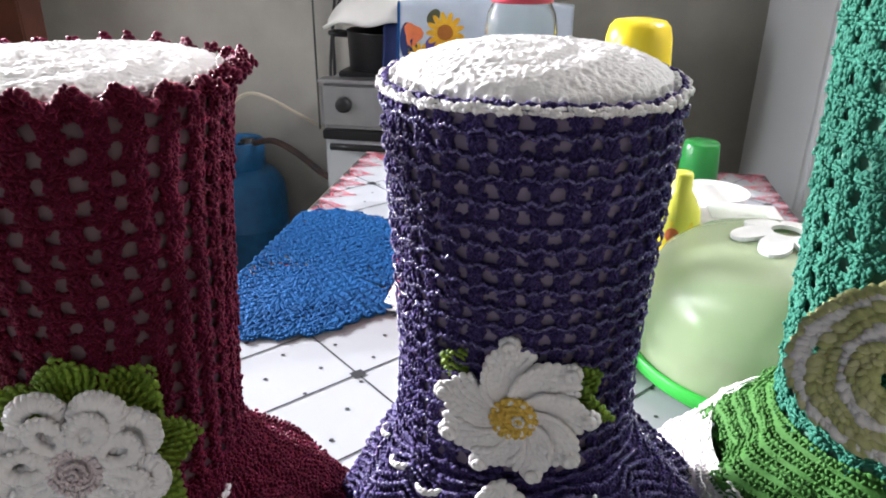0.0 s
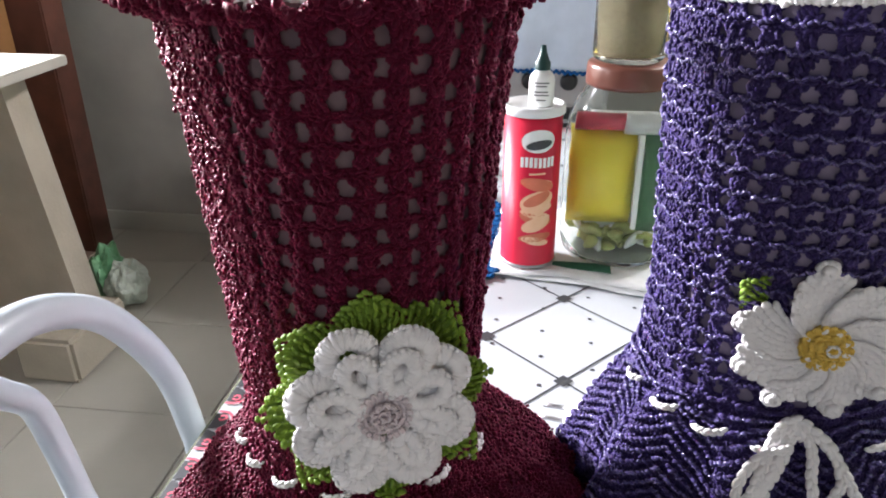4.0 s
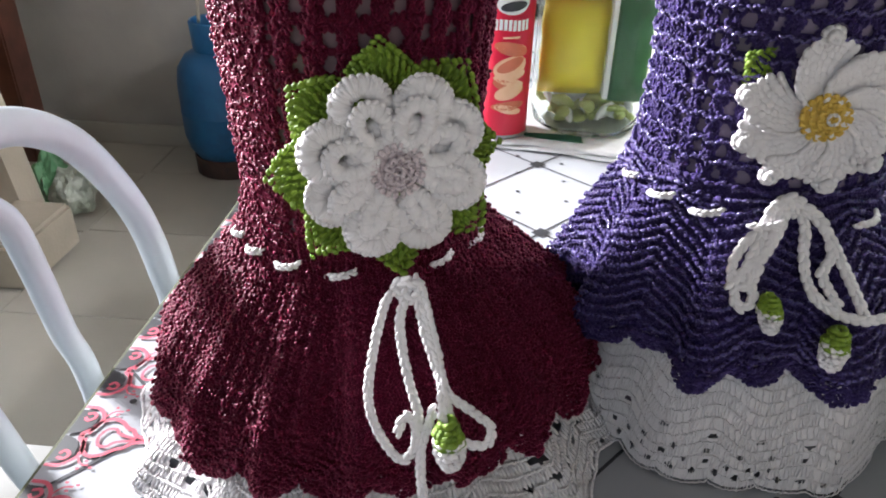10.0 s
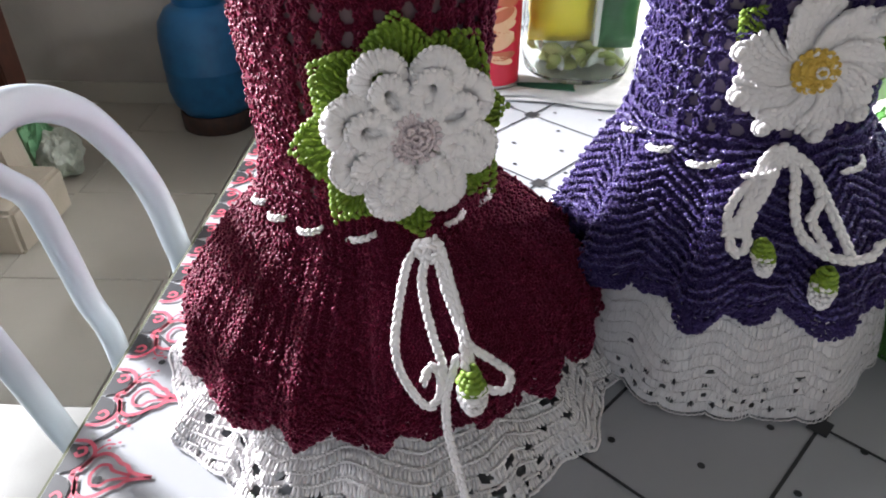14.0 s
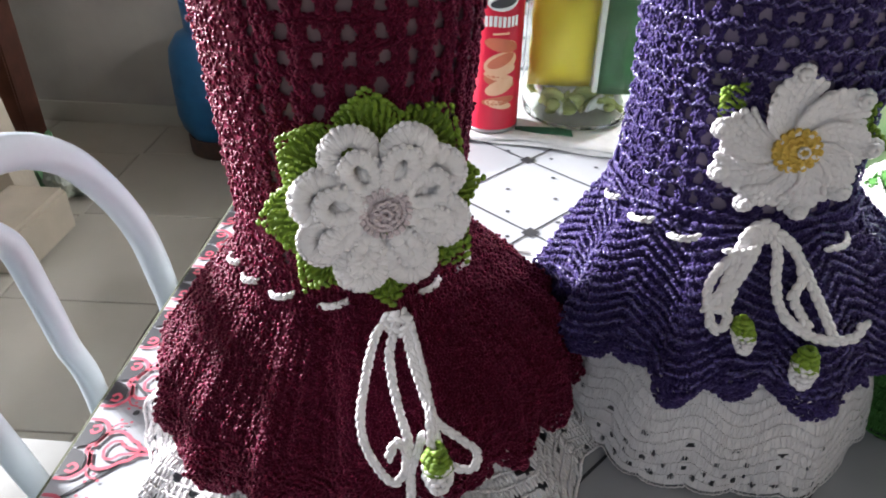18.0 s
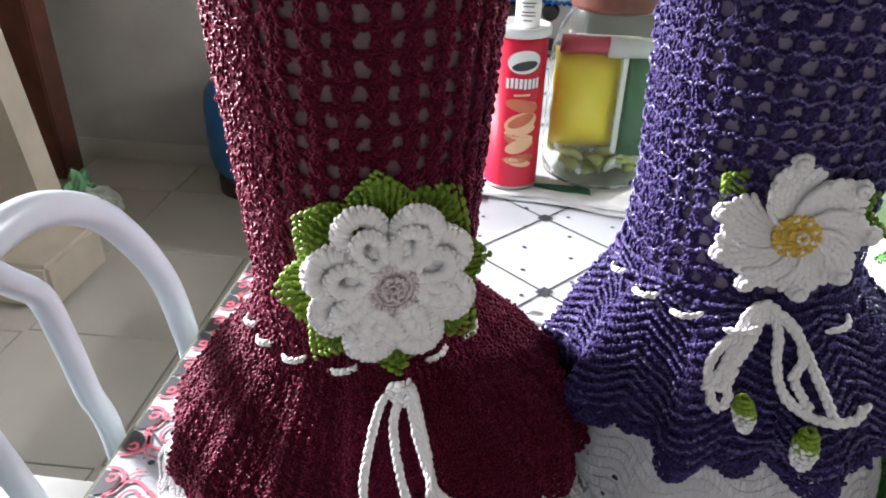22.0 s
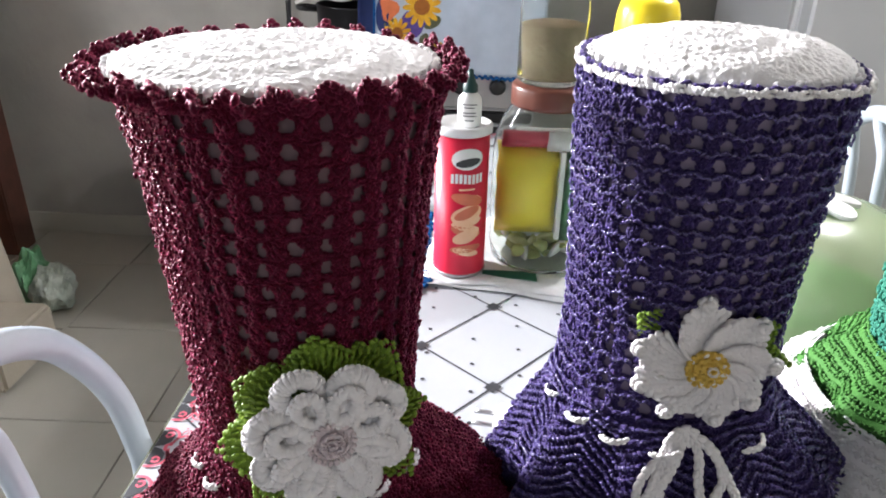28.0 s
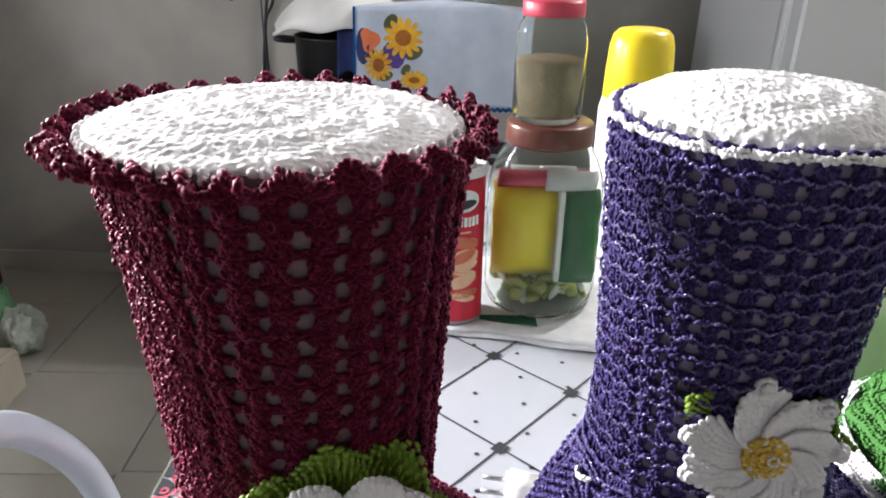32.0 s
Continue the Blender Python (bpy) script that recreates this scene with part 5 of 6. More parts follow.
for k in range(60):
    a, r = rs.uniform(0, 6.28), rs.uniform(.012, .064)
    bm = bmesh.new()
    bmesh.ops.create_icosphere(bm, subdivisions=2, radius=1)
    sx, sy, sz = rs.uniform(.008, .020), rs.uniform(.006, .014), rs.uniform(.003, .006)
    m = Matrix.Translation((r * math.cos(a), r * math.sin(a), rs.uniform(.011, .042))) @ Euler((rs.uniform(-1, 1), rs.uniform(-1, 1), rs.uniform(0, 6))).to_matrix().to_4x4() @ Matrix.Diagonal((sx, sy, sz, 1))
    for v in bm.verts:
        v.co *= 1 + 0.12 * math.sin(v.co.x * 5 + v.co.y * 7)
    bmesh.ops.transform(bm, matrix=m, verts=bm.verts)
    part("seed_packet", bm, (M_OLIVE, M_OLIVE, M_NAPKIN)[k % 3], jar, "", True)

SPICE = (0.152, 0.260)
sp = thing("spice_jar", "glass jar half full of spice, red lid, on the big jar", "jar", (*SPICE, TABLE + .2692))
turned("glass", [(0.001, 0), (0.040, 0), (0.0445, .004), (0.0455, .01), (0.0455, .10), (0.0425, .118), (0.037, .128), (0.036, .135), (0.0345, .135), (0.0355, .127), (0.041, .117), (0.044, .1), (0.044, .01), (0.001, .003)], M_GLASS, sp, caps=False)
turned("spice", [(0.001, .0045), (0.0425, .008), (0.0432, .012), (0.0432, .076), (0.030, .079), (0.001, .076)], M_SPICE, sp, caps=False)
turned("lid", [(0.001, .132), (0.0385, .130), (0.039, .132), (0.039, .146), (0.037, .149), (0.001, .150)], M_RED_LID, sp, caps=False)

# cake carrier
DM = (0.474, 0.122)
dome = thing("cake_dome", "green cake carrier, translucent dome, white flower handle", "cake carrier", (*DM, TABLE))
turned("base", [(0.001, 0), (0.148, 0), (0.157, .004), (0.1635, .010), (0.1640, .024), (0.1600, .027), (0.158, .024), (0.001, .02)], M_GREEN_PLASTIC, dome, caps=False, seg=72)
turned("cover", [(0.1575, .025), (0.1575, .046), (0.1545, .050), (0.1535, .07), (0.147, .098), (0.131, .127), (0.106, .147), (0.07, .158), (0.03, .163), (0.001, .164)], M_DOME, dome, caps=False, seg=72)
bm = bmesh.new()
loop_o, loop_i = [], []
for k in range(72):
    t = k / 72 * 2 * math.pi
    r = 0.030 + 0.030 * abs(math.cos(3 * t)) ** 0.7
    loop_o.append(bm.verts.new((r * math.cos(t), r * math.sin(t), 0)))
    loop_i.append(bm.verts.new((0.017 * math.cos(t), 0.017 * math.sin(t), 0)))
for k in range(72):
    bm.faces.new((loop_o[k], loop_o[(k + 1) % 72], loop_i[(k + 1) % 72], loop_i[k]))
ex = bmesh.ops.extrude_face_region(bm, geom=bm.faces[:])
bmesh.ops.translate(bm, vec=(0, 0, .005), verts=[g for g in ex["geom"] if isinstance(g, bmesh.types.BMVert)])
for v in bm.verts:
    v.co.z += 0.168 - 9 * (v.co.x ** 2 + v.co.y ** 2) * .3
part("flower_handle", bm, M_WHITE_PRINT, dome, "white flower-shaped handle")

th = thing("thermos_flask", "white flask with a tall yellow screw cup", "flask", (0.315, 0.455, TABLE))
turned("body", [(0.001, 0), (0.055, 0), (0.056, .004), (0.056, .24), (0.052, .258), (0.050, .266)], M_OFFWHITE, th, caps=False)
turned("cup", [(0.0512, .258), (0.0520, .262), (0.0510, .30), (0.0485, .338), (0.0445, .354), (0.037, .362), (0.02, .365), (0.001, .3655)], M_YELLOW_CAP, th, caps=False)

# blue crocheted mat, its outer side hanging over the table edge
blue = thing("crochet_mat", "blue crocheted mat lying over the table edge", "mat", (0, 0, 0))
mat_outline = [(-.02, .21), (-.003, .16), (-.03, .130), (-.075, .078), (-.165, .047), (-.235, .06), (-.30, .16), (-.29, .36), (-.26, .47), (-.19, .513), (-.10, .488), (-.04, .463), (-.012, .35)]
ring = smooth_path([(*p, 0) for p in mat_outline + mat_outline[:1]], 241)[:-1]
cen = np.array([-.14, .28, 0])
P, T, N = [], [], []
for k, f in enumerate(np.linspace(0.03, 1, 44)):
    n = max(8, int(240 * f))
    for i in range(n):
        b = ring[int(i * 240 / n) % 240]
        p = cen + (b - cen) * (f + (0.018 * math.sin(i * 0.8) if k == 43 else 0))
        cellx, celly = (p[0] * 55) % 1, (p[1] * 55) % 1
        if (int(p[0] * 55) * 7 + int(p[1] * 55) * 5) % 6 == 0 and .3 < cellx < .62 and .3 < celly < .62:
            continue
        drop = max(0.0, TX0 - p[0])
        P.append((max(p[0], TX0 - 0.008 - 0.15 * drop), p[1], TABLE + .0036 - (drop * 0.95 if drop > .003 else 0) + 0.0008 * math.sin(p[0] * 300) * math.sin(p[1] * 300)))
        T.append(ring[(int(i * 240 / n) + 1) % 240] - b)
        N.append((-0.9, 0, .3) if drop > .003 else (0, 0, 1))
stitches("knotted_field", P, T, N, (0.0044, 0.0034, 0.0024), M_BLUE_YARN, blue, "", 0.15, RNG.uniform(-.8, .8, len(P)))


def sheet(name, x0, x1, y0, y1, z, mat, parent, front=None, nx=40, ny=14, wave=0.0008, thick=0.0011, seed=0, label=""):
    """A thin cloth lying flat with a wavering front edge."""
    top, bottom, faces = [], [], []
    for j in range(ny + 1):
        for i in range(nx + 1):
            fx, fy = i / nx, j / ny
            x = x0 + (x1 - x0) * fx
            ya = y0 if front is None else float(np.interp(x, [p[0] for p in front], [p[1] for p in front]))
            y = ya + (y1 - ya) * fy
            zz = z + wave * (1 + math.sin(x * 90 + seed) * math.cos(y * 70 + seed * 2)) * 0.5 + 0.0012 * (1 - fy) ** 6 * (1 + math.sin(x * 60 + seed))
            top.append((x, y, zz + thick))
            bottom.append((x, y, zz))
    w = nx + 1
    n = len(top)
    for j in range(ny):
        for i in range(nx):
            a = j * w + i
            faces.append((a, a + 1, a + w + 1, a + w))
            faces.append((n + a, n + a + w, n + a + w + 1, n + a + 1))
    for i in range(nx):
        faces.append((i, n + i, n + i + 1, i + 1))
        faces.append((ny * w + i, ny * w + i + 1, n + ny * w + i + 1, n + ny * w + i))
    for j in range(ny):
        faces.append((j * w, (j + 1) * w, n + (j + 1) * w, n + j * w))
        faces.append((j * w + nx, n + j * w + nx, n + (j + 1) * w + nx, (j + 1) * w + nx))
    return mesh_object(name, top + bottom, faces, mat, parent, True, label)


nap = thing("folded_cloth", "white folded cloth with green patch under can and jar", "cloth", (0, 0, 0))
FRONT = [(-.02, .168), (.0, .158), (.03, .150), (.08, .152), (.13, .138), (.18, .124), (.24, .117), (.32, .125)]
sheet("lower_fold", -.018, .31, .15, .40, TABLE + .0008, M_NAPKIN, nap, [(x, y - .006 + .004 * math.sin(x * 50)) for x, y in FRONT], seed=1)
sheet("upper_fold", -.012, .305, .15, .39, TABLE + .0027, M_NAPKIN, nap, [(x, y + .004 + .003 * math.sin(x * 40 + 2)) for x, y in FRONT], seed=3)
sheet("green_patch", .072, .150, .17, .20, TABLE + .0046, M_GREEN_CLOTH, nap, [(x, y + .034 + .003 * math.sin(x * 70)) for x, y in FRONT], seed=5, thick=.0006, wave=.0004)

# plug with two pins
pl = thing("power_plug", "white moulded mains plug with steel pins lying on the table", "plug", (0.106, -0.145, TABLE))
pl.rotation_euler = (0, 0, radians(-8))
bm = box_bm((-.018, -.019, .001), (.016, .019, .020), .004, 3)
for v in bm.verts:
    if v.co.x > 0:
        v.co.y *= .7
part("body", bm, M_OFFWHITE, pl, "", True)
for yy in (-.0095, .0095):
    tube("pin", [(-.040, yy, .010), (-.028, yy, .010), (-.017, yy, .010)], .0025, M_STEEL, pl, n=4)
tube("cable", [(.012, 0, .008), (.03, .004, .004), (.06, .02, .003), (.09, .06, .003)], .0032, M_OFFWHITE, pl, n=16)

# ribbed cup behind the can
cup = thing("ribbed_cup", "white ribbed plastic cup beyond the blue mat", "cup", (-0.062, 0.575, TABLE))
turned("wall", [(0.001, .001), (0.026, 0), (0.030, .004)] + [(0.031 + .0012 * (k % 2), .008 + k * .006) for k in range(11)] + [(0.034, .078), (0.031, .078), (0.029, .06), (0.001, .012)], M_OFFWHITE, cup, caps=False)

# at the far end: bottle, box, bowl, cup
bo = thing("squeeze_bottle", "yellow-green plastic bottle with a printed label", "bottle", (0.385, 0.315, TABLE))
turned("body", [(0.001, 0), (0.030, 0), (0.032, .004), (0.032, .105), (0.030, .122), (0.020, .142), (0.014, .150), (0.014, .172), (0.012, .176), (0.001, .176)], M_LEMON, bo, caps=False)
wrap("label_band", [(-.030, .045), (.0, .045), (.030, .045), (.030, .112), (0, .112), (-.030, .112)], .0322, radians(-110), M_YELLOW, bo)
wrap("label_mark", oval(.002, .092, .010, .011), .0326, radians(-110), M_ORANGE_PRINT, bo)
wrap("label_foot", bar(.0, .056, .024, .007), .0326, radians(-110), M_BLACK_PRINT, bo)
wrap("label_text", bar(.012, .086, .0025, .010, .5), .0330, radians(-110), M_BLACK_PRINT, bo)
lb = thing("plastic_box", "clear plastic box with a white lid", "box", (0.50, 0.455, TABLE))
part("tub", box_bm((-.066, -.05, 0), (.066, .05, .062), .012, 3), M_LID_CLEAR, lb, "", True)
part("lid", box_bm((-.071, -.055, .060), (.071, .055, .070), .006, 3), M_OFFWHITE, lb, "", True)
part("lid_panel", box_bm((-.045, -.030, .0705), (.045, .030, .0715), .0004), M_BAG_WHITE, lb, "clear window of the lid")
bw = thing("bowl", "shallow white plastic bowl", "bowl", (0.50, 0.66, TABLE))
turned("shell", [(0.001, .002), (0.035, 0), (0.038, .004), (0.062, .03), (0.066, .04), (0.064, .041), (0.058, .031), (0.034, .007), (0.001, .005)], M_OFFWHITE, bw, caps=False)
gc = thing("green_cup", "green plastic cup turned upside down", "cup", (0.50, 0.84, TABLE))
turned("wall", [(0.040, 0), (0.042, .002), (0.036, .083), (0.033, .087), (0.001, .088)], M_CUP, gc, caps=False)
pk = thing("crumpled_wrapper", "crumpled white and blue plastic wrapper", "wrapper", (0.43, 0.53, TABLE))
bm = bmesh.new()
bmesh.ops.create_icosphere(bm, subdivisions=3, radius=1)
for v in bm.verts:
    k = 1 + 0.28 * noise.noise(v.co * 2.3) + 0.12 * noise.noise(v.co * 6)
    v.co = Vector((v.co.x * .030 * k, v.co.y * .022 * k, max(.001, .03 + v.co.z * .033 * k)))
part("film", bm, M_TOWEL, pk)

# ---------- chairs ----------
def chair(at, turn):
    ch = thing("dining_chair", "white tubular steel chair pushed against the table", "chair", (0, 0, 0), "chairs at the table")
    tube("back_hoop", [(-.02, -.235, .45), (0, -.228, .65), (0, -.205, .80), (0, -.15, .893), (0, -.075, .942), (0, 0.0, .949), (0, .068, .918), (0, .117, .865), (0, .155, .80), (0, .175, .73), (0, .182, .66), (-.02, .185, .45)], 0.0135, M_CHAIR, ch, 80, 16)
    tube("back_rail", [(0, -.055, .941), (0, -.03, .912), (0, -.008, .885), (0, .003, .836), (0, .012, .78), (0, .028, .70), (-.02, .05, .45)], 0.0100, M_CHAIR, ch, 40)
    tube("back_rail", [(0, -.125, .910), (0, -.108, .87), (0, -.095, .836), (0, -.072, .73), (0, -.06, .65), (-.02, -.05, .45)], 0.0100, M_CHAIR, ch, 40)
    part("seat", box_bm((-.42, -.21, .43), (-.005, .19, .47), 0.018, 3), M_SEAT, ch, "grey padded seat", True)
    for lx in (-.4, -.03):
        for ly in (-.2, .17):
            tube("leg", [(lx, ly, 0), (lx, ly, .2), (lx, ly, .44)], 0.0115, M_CHAIR, ch, 6)
    ch.matrix_basis = pose(*at, 0, 0, turn)
    return ch


first_chair = chair((-0.29, -0.33, 0), 0)
copy_thing(first_chair, pose(0.72, 0.42, 0, 0, 0, 180))

# a chip in the near chair's enamel
bm = bmesh.new()
bmesh.ops.create_icosphere(bm, subdivisions=2, radius=1)
bmesh.ops.transform(bm, matrix=pose(.0082, .1365, .8468, 20, -35, 0) @ Matrix.Diagonal((.0018, .0016, .0045, 1)), verts=bm.verts)
part("enamel_chip", bm, M_DARK, first_chair, "dark chip in the enamel", True)
# ---------- kitchen side ----------
gas = thing("gas_cylinder", "blue steel cooking gas cylinder on a dark foot ring", "gas cylinder", (-0.95, 1.695, 0))
turned("foot_ring", [(0.142, 0), (0.150, 0), (0.152, .062), (0.148, .070), (0.142, .062)], M_GAS_FOOT, gas, caps=False)
turned("tank", [(0.06, .035), (0.13, .055), (0.165, .10), (0.178, .15), (0.178, .225), (0.1795, .228), (0.1795, .236), (0.178, .239), (0.178, .33), (0.168, .385), (0.135, .428), (0.08, .452), (0.02, .458)], M_GAS, gas, seg=64)
collar = turned("collar", [(0.088, .435), (0.097, .45), (0.101, .54), (0.097, .547), (0.092, .54), (0.084, .45)], M_GAS, gas, caps=False, seg=64)
turned("valve", [(0.001, .455), (0.02, .458), (0.02, .49), (0.028, .495), (0.028, .515), (0.012, .525), (0.001, .53)], M_DARK, gas, caps=False)
part("regulator", box_bm((.0, -.03, .515), (.07, .03, .55), .012, 3), M_DARK, gas, "", True)
gas.scale = (0.87, 0.87, 1.0)
hose = tube("gas_hose", [(-.88, 1.66, .545), (-.78, 1.60, .575), (-.66, 1.50, .57), (-.56, 1.46, .52), (-.47, 1.42, .49)], .011, M_GAS_FOOT, None, 40)
tagged(hose, "dark rubber gas hose from the cylinder to the stove", "hose")
cord2 = tube("cable", [(-1.01, 1.70, .53), (-.98, 1.68, .65), (-.88, 1.68, .72), (-.74, 1.7, .66), (-.62, 1.78, .55), (-.55, 1.82, .40)], .006, M_CEMENT, None, 40)
tagged(cord2, "beige cable looping behind the gas cylinder", "cable")

st = thing("gas_stove", "white gas stove with a steel control panel and dark trim", "stove", (0.0, 1.2, 0))
part("body", box_bm((-.455, .022, .02), (.20, .60, .862), 0.006), M_FRIDGE, st)
part("control_panel", box_bm((-.455, -.012, .738), (.20, .020, .868), 0.012, 3), M_STEEL, st, "brushed steel control panel")
part("panel_edge", box_bm((-.457, -.016, .866), (.202, .04, .874), .002), M_STEEL, st)
part("side_strip", box_bm((-.459, -.014, .735), (-.4565, -.004, 1.12), .001), M_DARK, st)
door_ = part("oven_door", box_bm((-.44, -.010, .20), (.185, .018, .705), 0.012, 3), M_FRIDGE, st, "white oven door")
part("oven_window", box_bm((-.33, -.0135, .30), (.08, -.0105, .58), 0.004), M_DARK, door_)
tube("oven_handle", [(-.42, -.036, .695), (-.1, -.038, .695), (.17, -.036, .695)], .010, M_DARK, door_, n=10)
part("vent_band", box_bm((-.45, -.013, .708), (.195, .016, .735), .003), M_DARK, st)
for kx in (-.385, -.19, -.10, .0, .10):
    kn = turned("knob", [(0.001, 0), (0.021, 0), (0.023, .004), (0.019, .018), (0.016, .02), (0.001, .02)], M_DARK, st, seg=24, caps=False)
    kn.matrix_basis = pose(kx, -.0125, .808, 90)
part("foot", box_bm((-.44, .04, 0), (-.40, .08, .02)), M_DARK, st)
part("foot", box_bm((.14, .04, 0), (.18, .08, .02)), M_DARK, st)
part("grate", box_bm((-.42, .06, .8625), (.17, .55, .884), .004), M_DARK, st, "black pan grate")

pot = thing("cooking_pot", "dark pot on the stove under a white cloth", "pot", (-0.30, 1.36, .885))
turned("wall", [(0.001, .001), (0.105, 0), (0.112, .006), (0.115, .10), (0.118, .104), (0.112, .104), (0.108, .01), (0.001, .008)], M_DARK, pot, caps=False)
tube("handle", [(-.11, 0, .085), (-.15, -.02, .09), (-.17, 0, .09), (-.15, .02, .09), (-.11, .02, .085)], .008, M_DARK, pot, 16)


def drape(name, fn, nu, nv, mat, parent=None, thick=0.004, label=""):
    """A hanging or heaped cloth from fn(u, v) with a little thickness."""
    P = np.array([[fn(i / nu, j / nv) for i in range(nu + 1)] for j in range(nv + 1)])
    du, dv_ = np.gradient(P, axis=1), np.gradient(P, axis=0)
    nn = np.cross(du, dv_)
    nn /= np.linalg.norm(nn, axis=2, keepdims=True) + 1e-9
    w = nu + 1
    verts = np.vstack([(P + nn * thick / 2).reshape(-1, 3), (P - nn * thick / 2).reshape(-1, 3)])
    n = w * (nv + 1)
    faces = []
    for j in range(nv):
        for i in range(nu):
            a = j * w + i
            faces += [(a, a + 1, a + w + 1, a + w), (n + a, n + a + w, n + a + w + 1, n + a + 1)]
    rim = [j * w for j in range(nv + 1)] + [nv * w + i for i in range(1, nu + 1)] + [j * w + nu for j in range(nv - 1, -1, -1)] + [i for i in range(nu - 1, 0, -1)]
    for a, b in zip(rim, rim[1:] + rim[:1]):
        faces.append((a, b, n + b, n + a))
    return mesh_object(name, verts, faces, mat, parent, True, label)


tow = thing("kitchen_towel", "white towel printed with sunflowers hung over the stove", "towel", (0, 0, 0))
TW_X0, TW_X1, TW_Y = -.225, .215, 1.168


def towel_at(u, v):
    x = TW_X0 + (TW_X1 - TW_X0) * u
    s = v * 0.46
    fold = .006 * math.sin(u * 9 + 1) * min(1, s * 6) + .003 * math.sin(u * 23)
    if s < .25:
        z, y = .835 + s, TW_Y + fold + .02 * (s / .25) ** 2
    else:
        q = (s - .25) / .21
        z, y = 1.085 + .012 * math.sin(q * 3.1) - .03 * q - .02 * abs(u - .5), TW_Y + .02 + fold * (1 - q) + .21 * q
    return (x, y, z + .006 * math.sin(u * 3.3))


drape("cloth", towel_at, 50, 40, M_TOWEL, tow)
trim = [towel_at(u, 0) for u in np.linspace(0, 1, 60)]
stitches("crochet_fringe", np.array([(x, y - .003, z - .006 + .004 * (k % 2)) for k, (x, y, z) in enumerate(trim)]), np.tile([1., 0, 0], (60, 1)), np.tile([0, -1., 0], (60, 1)), (.006, .005, .004), M_BLUE_YARN, tow, "blue crocheted fringe")
band = [towel_at(0.0, v) for v in np.linspace(0, .55, 30)]
tube("blue_binding", [(x - .002, y - .001, z) for x, y, z in band[::4]], .0035, M_BLUE_YARN, tow, 30, label="blue edge binding")


def print_disc(name, cx, cz, a, b, mat, parent, depth, turn=0.0, n=20, lobes=0, lobe=0.0):
    v = []
    for t in np.arange(n) * 2 * math.pi / n:
        k = 1 + lobe * math.cos(lobes * t)
        x, z = a * k * math.cos(t), b * k * math.sin(t)
        v.append((cx + math.cos(turn) * x - math.sin(turn) * z, 0, cz + math.sin(turn) * x + math.cos(turn) * z))
    out = []
    for x, _, z in v + [(cx, 0, cz)]:
        u, q = (x - TW_X0) / (TW_X1 - TW_X0), max(0.0, (z - .835) / .46)
        p = towel_at(u, q)
        out.append((x, p[1] - .0032 - depth, z))
    return mesh_object(name, out, [(k, (k + 1) % n, n) for k in range(n)], mat, parent, False)


for cx, cz, r, squash, turn in ((-.103, 1.008, .049, 1.0, .3), (-.166, .940, .036, 1.15, .8), (-.075, .905, .034, .6, -.2)):
    print_disc("leaf_print", cx + r * .55, cz - r * .75, r * .5, r * .3, M_DARK_LEAF, tow, .0000, .5)
    print_disc("leaf_print", cx - r * .65, cz + r * .75, r * .45, r * .3, M_DARK_LEAF, tow, .0000, .9)
    for k in range(13):
        a = turn + k * 2 * math.pi / 13
        print_disc("sunflower_petal", cx + r * .66 * math.cos(a), cz + r * .66 * squash * math.sin(a), r * .38, r * .15, M_SUN_PETAL, tow, .0006 + .0002 * (k % 3), a, 10)
    print_disc("sunflower_heart", cx, cz, r * .42, r * .40 * squash, M_SUN_HEART, tow, .0016)
print_disc("violet_print", -.128, .965, .040, .030, M_VIOLET_PRINT, tow, .0002, .4, 16, 4, .15)
print_disc("orange_print", -.188, 1.000, .024, .028, M_ORANGE_PRINT, tow, .0003, .2, 16, 3, .2)
print_disc("violet_print", -.205, .985, .018, .045, M_NAVY, tow, .0001, .0, 14)

wc = thing("white_cloth", "rumpled white cloth heaped over the pot", "cloth", (0, 0, 0))
drape("cloth", lambda u, v: (-.45 + .33 * u + .012 * math.sin(v * 7 + 1), 1.21 + .27 * v + .012 * math.sin(u * 8), 1.005 + .085 * (1 - (2 * u - 1) ** 4) * (1 - abs(2 * v - 1) ** 3) + .022 * u + .007 * math.sin(u * 13 + v * 6) + .005 * math.sin(u * 5 - v * 11)), 40, 28, M_OFFWHITE, wc, .008)
cb = thing("crumpled_bag", "crumpled clear plastic bag on the stove", "bag", (0.115, 1.36, 1.085))
bm = bmesh.new()
bmesh.ops.create_icosphere(bm, subdivisions=4, radius=1)
for v in bm.verts:
    k = 1 + 0.35 * noise.noise(v.co * 2.1) + 0.15 * noise.noise(v.co * 5.5)
    v.co = Vector((v.co.x * .085 * k, v.co.y * .06 * k, .042 + v.co.z * .045 * k))
part("film", bm, M_BAG_WHITE, cb, "", False)
nv = thing("navy_cloth", "navy cloth edge under the towel", "cloth", (0, 0, 0))
drape("cloth", lambda u, v: (-.275 + .075 * u, 1.19 + .04 * v + .01 * math.sin(u * 5), .90 + .16 * v + .02 * math.sin(u * 4)), 10, 12, M_NAVY, nv, .006)

fr = thing("refrigerator", "white refrigerator with rounded door edges", "refrigerator", (0.775, 0, 0))
part("cabinet", box_bm((0, 1.06, .04), (.62, 1.66, 1.80), 0.012, 3), M_FRIDGE, fr)
